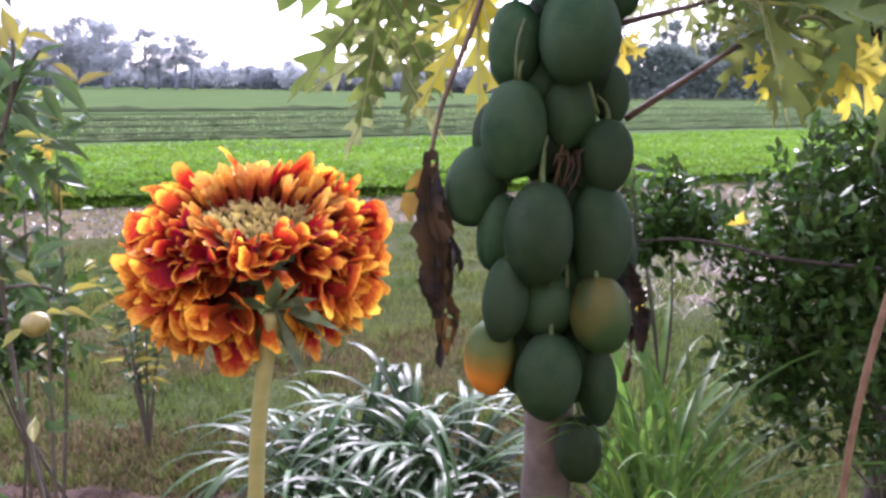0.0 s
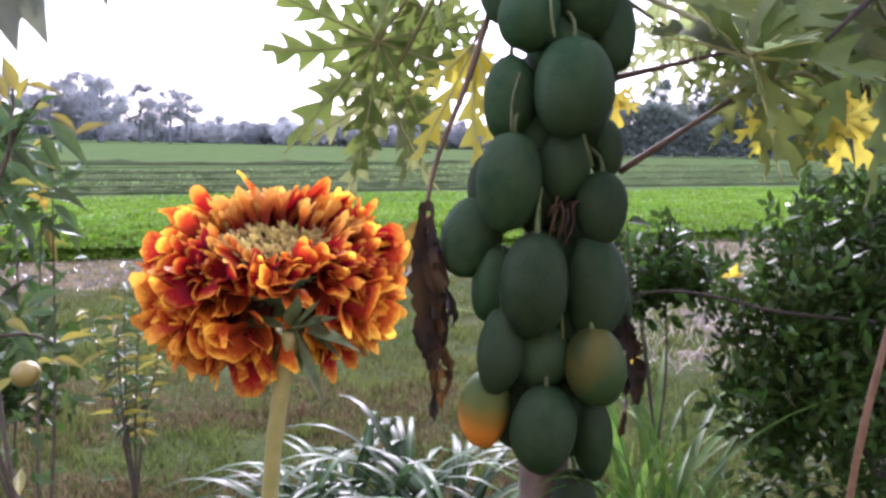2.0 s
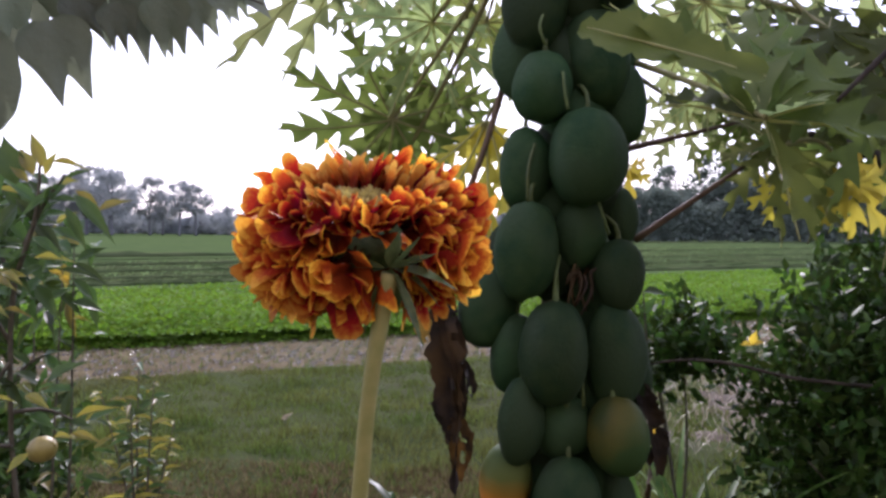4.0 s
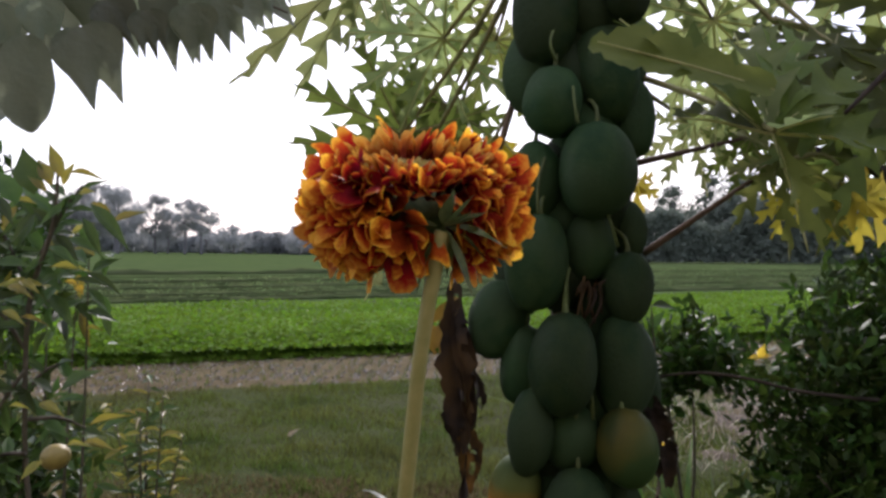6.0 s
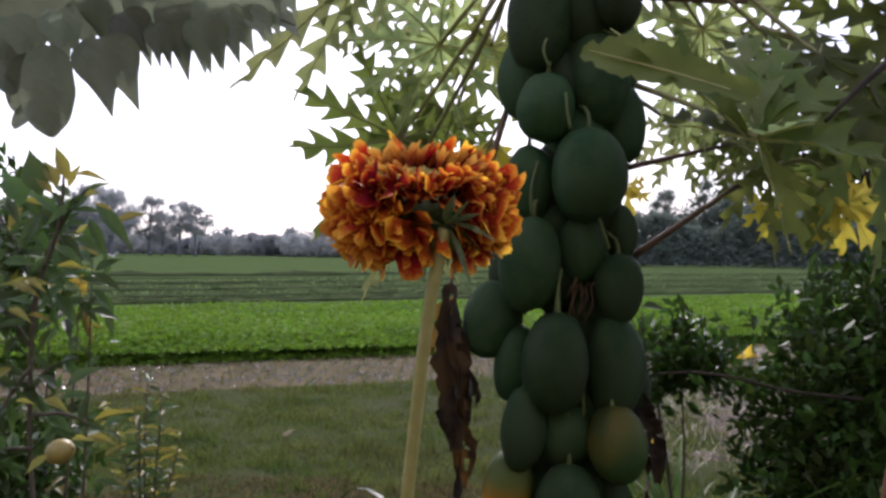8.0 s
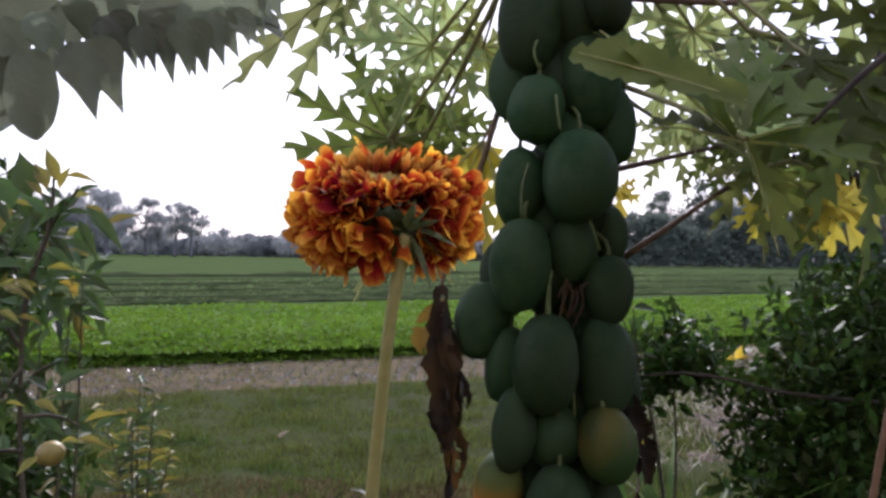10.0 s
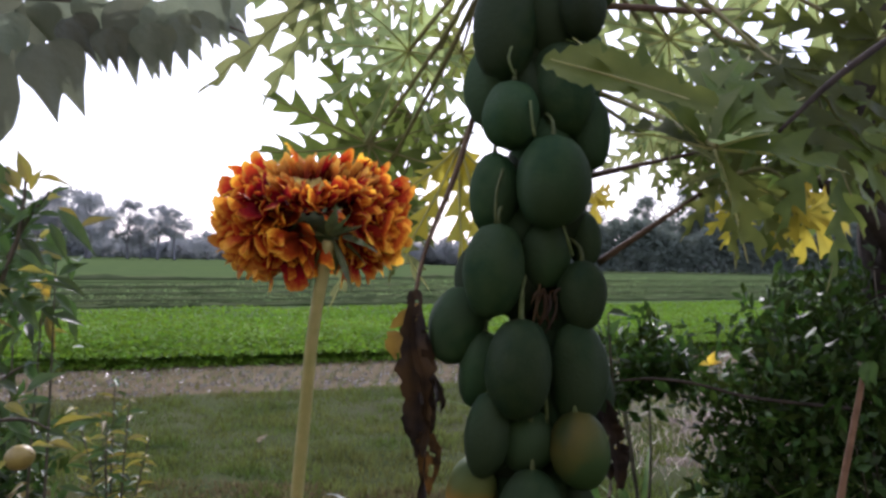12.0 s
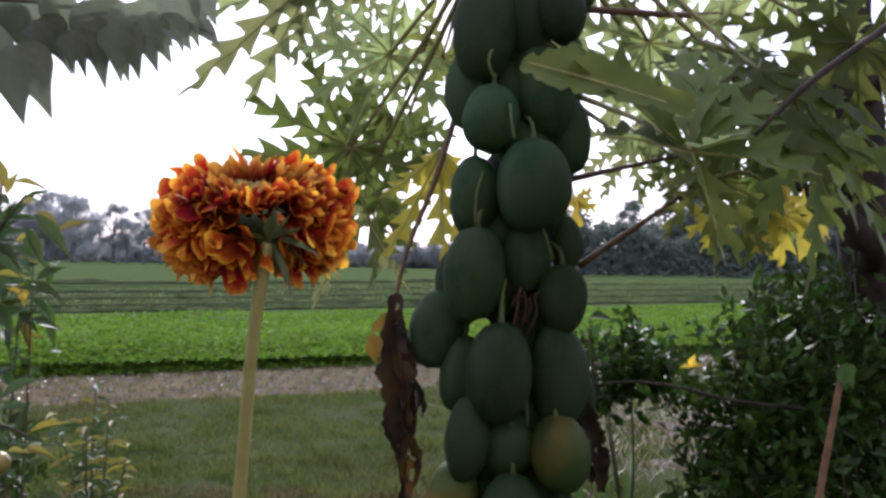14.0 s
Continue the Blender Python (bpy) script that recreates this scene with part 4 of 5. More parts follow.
papaya_leaf((1.161, 2.300, 1.540), (-0.3, 0.0, -0.9), (0.0, -0.9, 0.35), 0.36, C2, 41, M_LEAF_SHADED, width=0.16)
papaya_leaf((1.054, 2.400, 1.441), (-0.5, 0.0, -0.4), (0.0, -0.9, 0.35), 0.24, C2, 42, M_LEAF_SHADED, width=0.16)
# the stalk that the withered leaf hangs from
put("petiole", tube("petiole", [(0.120, 1.970, 1.611), (0.052, 1.950, 1.370), (-0.021, 1.930, 1.160), (-0.033, 1.920, 1.093)], [0.008, 0.007, 0.005, 0.005], M_PETIOLE_BROWN, 8, 20), papaya)
put("petiole", tube("petiole", [(0.356, 1.950, 1.769), (0.647, 2.000, 1.775), (0.841, 2.050, 1.797)], [0.009, 0.008, 0.006], M_PETIOLE_BROWN, 8, 20), papaya)


def withered_leaf(line, width, seed, label, mats):
    """A dead leaf, folded up on itself and hanging: several crumpled strips round one line."""
    rnd = random.Random(seed)
    top = thing("withered_leaf", line[0], label, "dead leaf", "withered leaves")
    n = 44
    for k, (mat, share, off, start) in enumerate(mats):
        path = smooth_path(line, n)
        verts, faces = [], []
        last = int(n * share)
        first = int(n * start)
        for i in range(first, last + 1):
            s = (i - first) / max(1, last - first)
            p = path[i] + Vector((off * min(1, s * 2.0), 0.012 * (k - 1), 0))
            w = width * (0.15 + math.sin(math.pi * min(1, 0.08 + s * 0.9)) ** 0.7) * (0.72 + 0.4 * abs(noise.noise(Vector((seed + k * 3, i * 0.3, 0))) * 2) + 0.22 * s * noise.noise(Vector((seed + k, i * 1.7, 4))))
            turn = k * 0.9 + 1.2 * noise.noise(Vector((i * 0.13, k * 2.0, seed)))
            for j in range(5):
                u = j / 2 - 1
                fold = 0.5 * abs(u) * w + 0.01 * noise.noise(Vector((i * 0.5, j * 1.1, seed + k)))
                verts.append(p + Vector((u * w * math.cos(turn) * 0.5, u * w * 0.5 * math.sin(turn) - fold, 0.012 * noise.noise(Vector((i * 0.8, j * 0.9, k))))))
        for i in range(last - first):
            for j in range(4):
                if noise.noise(Vector((i * 0.7, j * 1.3, seed + 9 * k))) > 0.42 and s > 0.3:
                    continue
                a = i * 5 + j
                faces.append((a, a + 1, a + 6, a + 5))
        put("lobe", mesh("lobe", verts, faces, mat), top)
    return top


withered_leaf([(-0.033, 1.920, 1.098), (-0.032, 1.900, 0.982), (-0.020, 1.890, 0.833), (-0.011, 1.890, 0.732), (-0.016, 1.890, 0.614)], 0.064, 3, "withered dark brown papaya leaf hanging folded", [
    (M_DEAD, 0.75, 0.0, 0.0), (M_DEAD, 0.62, 0.028, 0.12), (M_DEAD, 1.0, 0.008, 0.3), (M_DEAD_YELLOW, 0.34, -0.036, 0.08), (M_DEAD_TAN, 0.96, 0.018, 0.5), (M_DEAD, 0.55, 0.05, 0.3), (M_DEAD, 0.8, -0.012, 0.4)])
withered_leaf([(0.380, 1.900, 0.882), (0.406, 1.880, 0.810), (0.427, 1.870, 0.724), (0.419, 1.870, 0.595)], 0.05, 8, "withered dark brown leaf hanging beside the fruit", [
    (M_DEAD, 0.8, 0.0, 0.0), (M_DEAD, 1.0, -0.02, 0.2), (M_DEAD, 0.7, 0.02, 0.1)])


# ---- the flower ----
HEAD = Vector((-0.044, 0.200, 1.160))
flower = thing("flower", (-0.075, 0.200, 0.190), "double orange-red flower with yellow petal tips on a pale stem", "flower")
JOINT = Vector((-0.036, 0.180, 1.156))
put("stem", tube("stem", [(-0.075, 0.2, 0.17), (-0.062, 0.2, 0.6), (-0.043, 0.190, 1.107), (-0.040, 0.184, 1.134), JOINT], [0.003, 0.003, 0.0018, 0.00172, 0.0018], M_STEM, 14, 60, 0.05), flower)
TILT = Matrix.Rotation(radians(12), 4, "X") @ Matrix.Rotation(radians(4), 4, "Y")


def floret_mesh(name, length, flare, lobes, gap, mat, seed):
    """A funnel-shaped floret along y: a narrow tube that opens into pointed lobes."""
    rnd = random.Random(seed)
    nu, nv = lobes * 6, 6
    verts, faces, uvs = [], [], []
    heights = [rnd.uniform(0.75, 1.2) for _ in range(lobes + 1)]
    for j in range(nv + 1):
        v = j / nv
        for i in range(nu + 1):
            u = i / nu
            a = (u - 0.5) * 2 * math.pi * (1 - gap)
            peak = abs(math.sin(math.pi * lobes * u)) ** 0.65 * heights[min(int(u * lobes), lobes)]
            r = length * 0.07 + flare * v ** 2.3 * (0.75 + 0.5 * peak * v)
            y = length * v * (1 - 0.26 * v + 0.30 * peak * v * v)
            w = 0.45 * flare * v * noise.noise(Vector((u * 8, v * 3, seed)))
            verts.append((r * math.sin(a) + w, y, -r * math.cos(a) * 0.75 + w + 0.25 * flare * v * v * math.sin(u * 9 + seed)))
            uvs.append((u, v * (0.86 + 0.14 * peak)))
    for j in range(nv):
        for i in range(nu):
            a = j * (nu + 1) + i
            faces.append((a, a + 1, a + nu + 2, a + nu + 1))
    return mesh(name, verts, faces, mat, uvs)


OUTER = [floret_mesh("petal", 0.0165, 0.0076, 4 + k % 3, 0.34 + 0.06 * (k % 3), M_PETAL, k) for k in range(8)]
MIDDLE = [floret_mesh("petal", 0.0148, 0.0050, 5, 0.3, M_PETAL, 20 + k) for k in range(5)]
INNER = [floret_mesh("inner_petal", 0.0115, 0.0019, 3, 0.3, M_PETAL_INNER, 40 + k) for k in range(5)]
BUD = [floret_mesh("disc_floret", 0.006, 0.0011, 3, 0.15, M_DISC, 60 + k) for k in range(3)]

core_v, core_f = [], []
for i in range(9):
    for k in range(18):
        a, e = 2 * math.pi * k / 18, math.pi * i / 8
        core_v.append(HEAD + TILT.to_3x3() @ Vector((0.0105 * math.sin(e) * math.cos(a), 0.0095 * math.sin(e) * math.sin(a), 0.002 + 0.0065 * math.cos(e))))
for i in range(8):
    for k in range(18):
        t = (k + 1) % 18
        core_f.append((i * 18 + k, (i + 1) * 18 + k, (i + 1) * 18 + t, i * 18 + t))
put("receptacle", mesh("receptacle", core_v, core_f, M_SEPAL), flower)

petal_rnd = random.Random(3)
COUNT = 400
for k in range(COUNT):
    polar = math.acos(1 - 2 * (k + 0.5) / COUNT)
    az = k * 2.399963 + petal_rnd.uniform(-0.2, 0.2)
    deg = math.degrees(polar) + petal_rnd.uniform(-5, 5)
    # azimuth measured from the viewer's side; a gap there lets the green bracts show
    d = Vector((math.sin(polar) * math.sin(az), -math.sin(polar) * math.cos(az), math.cos(polar)))
    off = (math.degrees(az) + 180) % 360 - 180
    if deg > 132:
        continue
    if deg < 42:
        continue
    flat = Vector((d.x, d.y, d.z * 0.8 + (0.3 if deg < 66 and d.y > -0.1 else 0.0)))
    rim = 0.0142 if deg < 70 else 0.0118
    base = HEAD + TILT.to_3x3() @ Vector((d.x * rim, d.y * rim, 0.004 + d.z * 0.0075))
    front = d.y < -0.1
    datas = (INNER if deg < 50 else MIDDLE if deg < 66 else OUTER) if front else (INNER if deg < 58 else (MIDDLE if deg < 72 else OUTER))
    size = petal_rnd.uniform(0.68, 1.14) * (0.82 if deg < 70 and d.y < 0 else 1.0)
    droop = -0.25 * max(0.0, (deg - 70) / 70)
    d = Vector((flat.x, flat.y, flat.z + droop)) + Vector([petal_rnd.uniform(-0.18, 0.18) for _ in range(3)])
    if d.y > 0 and deg < 88:
        d.z += 0.8 * d.y - 0.35 * abs(d.x)
        size *= 1.2 - 0.14 * abs(d.x)
    elif front and deg < 78:
        d.z += 0.35 - 0.3 * abs(d.x)
    elif deg < 80:
        d.z -= 0.3 * abs(d.x)
    d = TILT.to_3x3() @ d
    tip = base + d.normalized() * 0.016
    if tip.y < HEAD.y + 0.004 and tip.z < JOINT.z + 0.0075 and -0.006 < tip.x - JOINT.x < 0.0112 - 0.25 * max(0, JOINT.z - tip.z):
        continue
    m = facing(base, d, (0, 0, 1), size * 0.84) @ Matrix.Rotation(petal_rnd.uniform(-0.7, 0.7), 4, "Y")
    data = datas[petal_rnd.randrange(len(datas))]
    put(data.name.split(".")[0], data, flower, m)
for k in range(130):
    a, r = k * 2.399963, 0.0142 * math.sqrt((k + 0.5) / 130)
    at = HEAD + TILT.to_3x3() @ Vector((r * math.cos(a), 0.0012 + r * 0.72 * math.sin(a), 0.0072 + 0.0018 * (1 - (r / 0.0142) ** 2) + 0.001 * petal_rnd.random()))
    put("disc_floret", BUD[k % 3], flower, facing(at, TILT.to_3x3() @ Vector((r * math.cos(a) * 22, r * math.sin(a) * 22, 1)), (0, 1, 0), petal_rnd.uniform(0.45, 0.8) * (0.8 + 25 * r)))
SEPAL = [simple_leaf("sepal", 0.014, 0.0042, M_SEPAL, 0.25, 0.2), simple_leaf("sepal", 0.0105, 0.0042, M_SEPAL, -0.2, 0.25), simple_leaf("sepal", 0.019, 0.0023, M_SEPAL, 0.1, 0.3)]
for k, (way, kind_) in enumerate((((0.6, -0.35, 0.45), 1), ((0.9, -0.3, 0.15), 1), ((0.95, -0.1, -0.1), 0), ((0.3, -0.6, 0.6), 1), ((0.48, -0.12, -1.0), 2), ((-0.4, 0.2, -0.9), 2), ((0.7, 0.3, -0.35), 0), ((-0.8, 0.2, 0.1), 0), ((0.1, 0.7, -0.6), 0), ((0.5, -0.6, 0.1), 1))):
    put("sepal", SEPAL[kind_], flower, facing(JOINT + Vector((0.001 * way[0], -0.001, 0.001)), way, (0, -0.4, 1)))
# the whole plant at its full size, rooted in the lawn
flower.location, flower.scale = (-0.0587, 0.2665, -0.0793), (1.3, 1.3, 1.3)


# ---- leaves of the near tree overhead ----
near_tree = thing("overhanging_branch", (-0.640, 0.800, 1.399), "dark leafy branch overhanging the view", "branch")
put("twig", tube("twig", [(-0.921, 1.000, 1.411), (-0.539, 0.860, 1.431), (-0.371, 0.830, 1.421), (-0.252, 0.820, 1.409), (-0.200, 0.820, 1.390)], [0.012, 0.003, 0.0022, 0.0018, 0.001], M_TWIG, 8, 30), near_tree)
put("trunk", tube("trunk", [(-1.05, 0.9, -0.05), (-1.0, 0.95, 0.8), (-0.921, 1.000, 1.411)], [0.05, 0.04, 0.02], M_BARK, 10, 20, 0.15), near_tree)
NEAR = [toothed_leaf("leaf", 0.075, 0.075, M_NEARLEAF, k, 2 + k % 2) for k in range(5)]
TWO = [toothed_leaf("leaf", 0.075, 0.06, M_NEARLEAF, 11 + k, 2) for k in range(2)]
ROUND = simple_leaf("leaf", 0.1, 0.055, M_NEARLEAF, 0.1, 0.1)
def oval_leaf(name, length, width, mat, seed):
    """A broad leaf along y with a rounded, slightly wavy outline."""
    verts, faces, uvs = [], [], []
    n = 16
    for i in range(n + 1):
        t = i / n
        w = width * 0.5 * max(0.02, math.sin(math.pi * t ** 0.95)) ** 0.42 * (1 + 0.07 * noise.noise(Vector((t * 4, seed, 0))))
        for k in (-1, -0.5, 0, 0.5, 1):
            verts.append((w * k, length * t, 0.12 * width * k * k - 0.12 * length * t * t + 0.05 * width * noise.noise(Vector((k * 1.5, t * 3, seed)))))
            uvs.append((abs(k), t))
    for i in range(n):
        for k in range(4):
            a = i * 5 + k
            faces.append((a, a + 1, a + 6, a + 5))
    return mesh(name, verts, faces, mat, uvs)


OVAL = [oval_leaf("leaf", 0.1, 0.06, M_NEARLEAF, k) for k in range(2)]
near_rnd = random.Random(8)
for at, way, size, data in (((-0.375, 0.760, 1.360), (0.35, -0.1, -0.85), 0.85, NEAR[0]), ((-0.419, 0.750, 1.350), (0.02, 0.0, -0.98), 0.84, OVAL[0]), ((-0.425, 0.770, 1.318), (0.0, 0.0, -0.98), 0.52, OVAL[1]), ((-0.320, 0.770, 1.378), (0.25, 0.0, -0.9), 0.5, NEAR[1]),
                            ((-0.282, 0.780, 1.387), (0.2, 0.0, -0.9), 0.6, NEAR[2]), ((-0.370, 0.800, 1.396), (0.5, 0.0, -0.7), 0.6, NEAR[3]), ((-0.438, 0.800, 1.398), (0.3, 0.1, -0.8), 0.6, NEAR[4]),
                            ((-0.261, 0.790, 1.396), (0.4, 0.0, -0.85), 0.55, NEAR[0]), ((-0.462, 0.800, 1.352), (-0.3, 0.1, -0.9), 0.6, OVAL[1]), ((-0.447, 0.800, 1.306), (-0.75, 0.1, -0.5), 0.45, OVAL[0]), ((-0.482, 0.800, 1.391), (0.2, 0.0, -0.9), 0.7, NEAR[1]),
                            ((-0.432, 0.850, 1.424), (0.3, 0.1, -0.8), 0.7, NEAR[2]), ((-0.325, 0.850, 1.433), (0.1, 0.1, -0.8), 0.7, NEAR[3]), ((-0.504, 0.800, 1.368), (0.4, 0.0, -0.8), 0.6, OVAL[0]),
                            ((-0.247, 0.800, 1.407), (0.5, 0.0, -0.6), 0.5, ROUND), ((-0.350, 0.820, 1.423), (-0.2, 0.1, -0.8), 0.7, NEAR[4]), ((-0.486, 0.850, 1.441), (0.1, 0.1, -0.8), 1.1, NEAR[0]),
                            ((-0.272, 0.850, 1.440), (0.3, 0.1, -0.8), 0.65, NEAR[1]), ((-0.403, 0.850, 1.449), (0.2, 0.1, -0.8), 1.1, NEAR[2]), ((-0.229, 0.820, 1.411), (0.6, 0.1, -0.5), 0.5, ROUND),
                            ((-0.279, 0.800, 1.415), (0.25, 0.0, -0.9), 0.85, TWO[0]), ((-0.236, 0.800, 1.428), (0.3, 0.0, -0.9), 0.7, TWO[1]), ((-0.315, 0.805, 1.418), (0.25, 0.0, -0.9), 1.0, TWO[1]), ((-0.215, 0.815, 1.436), (0.35, 0.0, -0.8), 0.5, TWO[0])):
    put("leaf", data, near_tree, facing(at, way, (0.1, -0.75 + near_rnd.uniform(-0.3, 0.3), 0.5), size))


near_tree.location += Vector((0.022, 0.0, 0.007))


# ---- young citrus trees ----
def leaf_on(parent, a, b, width, data_pool, name="leaf"):
    """A leaf from a to b out of a pool of leaves that are 0.1 long."""
    a, b = Vector(a), Vector(b)
    d = b - a
    m = facing(a, d, (0.1, -0.6, 0.7)) @ Matrix.Diagonal((width / 0.04, d.length / 0.1, d.length / 0.1, 1))
    return put(name, data_pool, parent, m)


CITRUS = [simple_leaf("leaf", 0.1, 0.04, M_CITRUS, 0.15 + 0.1 * k, 0.18, 0.05) for k in range(3)]
YOUNG = [simple_leaf("leaf", 0.1, 0.04, M_CITRUS_YOUNG, 0.1 + 0.1 * k, 0.25, 0.05) for k in range(3)]
citrus = thing("citrus_sapling", (-0.884, 1.750, 0.220), "young citrus sapling with yellowing shoots and a pale lemon", "sapling")
CITRUS_LINE = [(-0.80, 1.75, 0.0), (-0.909, 1.750, 0.858), (-0.884, 1.720, 1.070), (-0.828, 1.700, 1.231), (-0.823, 1.700, 1.334)]
put("trunk", tube("trunk", CITRUS_LINE, [0.0052, 0.0055, 0.0055, 0.0045, 0.0025], M_TWIG, 8, 40, 0.15), citrus)
crnd = random.Random(12)
for a, b in (((-0.884, 1.720, 1.070), (-1.023, 1.750, 1.288)), ((-0.859, 1.710, 1.151), (-0.773, 1.700, 1.290)), ((-0.902, 1.740, 0.952), (-1.013, 1.700, 1.113)), ((-0.909, 1.750, 0.858), (-0.858, 1.800, 0.923)), ((-0.901, 1.740, 0.917), (-0.978, 1.720, 0.769)), ((-0.897, 1.740, 0.813), (-0.793, 1.800, 0.781)), ((-0.906, 1.750, 0.741), (-1.004, 1.750, 0.704))):
    a, b = Vector(a), Vector(b)
    branch = put("branch", tube("branch", [a, (a + b) * 0.5 + Vector((0, 0, 0.015)), b], [0.005, 0.004, 0.002], M_TWIG, 6, 10), citrus)
    for k in range(13):
        s = a.lerp(b, crnd.uniform(0.15, 1.0))
        w = Vector((crnd.uniform(-1, 1), crnd.uniform(-1, 0.6), crnd.uniform(-0.8, 0.7))).normalized()
        leaf_on(branch, s, s + w * crnd.uniform(0.05, 0.095), crnd.uniform(0.016, 0.027), CITRUS[k % 3])
for k, (a, b, w, pool) in enumerate((((-0.806, 1.680, 1.301), (-0.834, 1.680, 1.377), 0.028, YOUNG), ((-0.826, 1.680, 1.287), (-0.861, 1.690, 1.349), 0.03, YOUNG), ((-0.793, 1.680, 1.312), (-0.715, 1.660, 1.314), 0.018, YOUNG), ((-0.799, 1.670, 1.286), (-0.776, 1.670, 1.338), 0.022, YOUNG),
                                     ((-0.832, 1.670, 1.274), (-0.862, 1.660, 1.307), 0.02, YOUNG), ((-0.761, 1.660, 1.270), (-0.733, 1.660, 1.282), 0.022, YOUNG), ((-0.740, 1.660, 1.251), (-0.640, 1.620, 1.166), 0.03, CITRUS), ((-0.754, 1.660, 1.225), (-0.698, 1.630, 1.148), 0.022, CITRUS),
                                     ((-0.819, 1.660, 1.168), (-0.746, 1.630, 1.142), 0.022, CITRUS), ((-0.860, 1.680, 1.269), (-0.888, 1.680, 1.370), 0.055, CITRUS), ((-0.893, 1.680, 1.251), (-0.941, 1.680, 1.329), 0.05, CITRUS), ((-0.900, 1.660, 1.088), (-0.836, 1.620, 1.083), 0.02, YOUNG), ((-0.878, 1.660, 1.100), (-0.821, 1.630, 1.080), 0.018, YOUNG),
                                     ((-0.910, 1.660, 1.040), (-0.845, 1.620, 1.025), 0.018, YOUNG), ((-0.876, 1.660, 1.027), (-0.802, 1.620, 1.031), 0.012, YOUNG), ((-0.893, 1.660, 0.855), (-0.831, 1.620, 0.862), 0.01, YOUNG), ((-0.811, 1.700, 0.879), (-0.728, 1.660, 0.942), 0.035, CITRUS), ((-0.828, 1.700, 0.878), (-0.839, 1.660, 0.917), 0.03, CITRUS),
                                     ((-0.752, 1.700, 0.812), (-0.653, 1.660, 0.849), 0.018, YOUNG), ((-0.763, 1.700, 0.778), (-0.685, 1.660, 0.782), 0.02, YOUNG), ((-0.797, 1.700, 0.771), (-0.741, 1.660, 0.792), 0.015, YOUNG), ((-0.834, 1.900, 1.147), (-0.924, 1.850, 1.126), 0.03, CITRUS))):
    leaf_on(citrus, a, b, w, pool[k % 3])
for k in range(60):
    s = Vector((-0.84 + crnd.uniform(-0.2, 0.02), 1.75 + crnd.uniform(-0.1, 0.35), crnd.uniform(0.35, 1.22)))
    w = Vector((crnd.uniform(-1, 1), crnd.uniform(-1, 0.6), crnd.uniform(-0.8, 0.6))).normalized()
    leaf_on(citrus, s, s + w * crnd.uniform(0.05, 0.09), crnd.uniform(0.016, 0.027), (CITRUS if k % 7 else YOUNG)[k % 3])


# the dense leafy head of the sapling
for k in range(110):
    s = Vector((-0.88 + crnd.uniform(-0.16, 0.06), 1.78 + crnd.uniform(-0.1, 0.25), crnd.uniform(1.0, 1.29)))
    w = Vector((crnd.uniform(-1, 1), crnd.uniform(-1, 0.6), crnd.uniform(-0.9, 0.5))).normalized()
    leaf_on(citrus, s, s + w * crnd.uniform(0.06, 0.1), crnd.uniform(0.018, 0.032), (CITRUS if k % 9 else YOUNG)[k % 3])


def lemon_mesh():
    v, f = [], []
    for i in range(13):
        e = math.pi * i / 12
        r = 0.026 * math.sin(e) ** 0.85 if 0 < i < 12 else 0.002
        for k in range(16):
            a = 2 * math.pi * k / 16
            v.append((r * math.cos(a), r * math.sin(a), 0.031 * math.cos(e) * (1 + 0.12 * abs(math.cos(e)) ** 6)))
    for i in range(12):
        for k in range(16):
            t = (k + 1) % 16
            f.append((i * 16 + k, (i + 1) * 16 + k, (i + 1) * 16 + t, i * 16 + t))
    return mesh("lemon", v, f, M_LEMON)


put("lemon", lemon_mesh(), citrus, Matrix.Translation((-0.819, 1.700, 0.748)) @ pose(0, 0, 0, 20, 70, 0), "pale yellow lemon")


def shoot(name, base, tips, leaves, seed, label, young=0.5, size=0.05):
    """A small upright plant: thin stems with narrow leaves."""
    rnd = random.Random(seed)
    top = thing(name, base, label, "plant", "young plants")
    for tip in tips:
        a, b = Vector(base), Vector(tip)
        mid = a.lerp(b, 0.5) + Vector((rnd.uniform(-0.03, 0.03), 0, 0))
        stem = put("stem", tube("stem", [a, mid, b], [0.006, 0.004, 0.0015], M_TWIG, 6, 14, 0.2), top)
        for k in range(leaves):
            t = 0.35 + 0.65 * (k + 0.5) / leaves
            s = a.lerp(mid, t * 2) if t < 0.5 else mid.lerp(b, t * 2 - 1)
            az = k * 2.4 + rnd.uniform(-0.4, 0.4)
            w = Vector((math.cos(az), math.sin(az), rnd.uniform(-0.3, 0.5))).normalized()
            pool = YOUNG if rnd.random() < young * (0.4 + t) else CITRUS
            leaf_on(stem, s, s + w * size * rnd.uniform(0.6, 1.3), size * 0.21 * rnd.uniform(0.7, 1.2), pool[k % 3])
    return top


shoot("small_sapling", (-1.02, 2.8, 0.0), [(-1.041, 2.800, 0.76), (-0.975, 2.750, 0.70), (-1.105, 2.850, 0.62), (-1.16, 2.78, 0.66), (-0.93, 2.82, 0.56), (-1.03, 2.70, 0.64)], 24, 4, "small sapling with yellow-green tip leaves in the lawn", 0.45, 0.085)
shoot("tall_weed", (-0.93, 1.95, 0.0), [(-0.846, 1.900, 1.147), (-0.881, 1.920, 1.089)], 7, 6, "thin tall weed with a yellow bud", 0.2, 0.06)

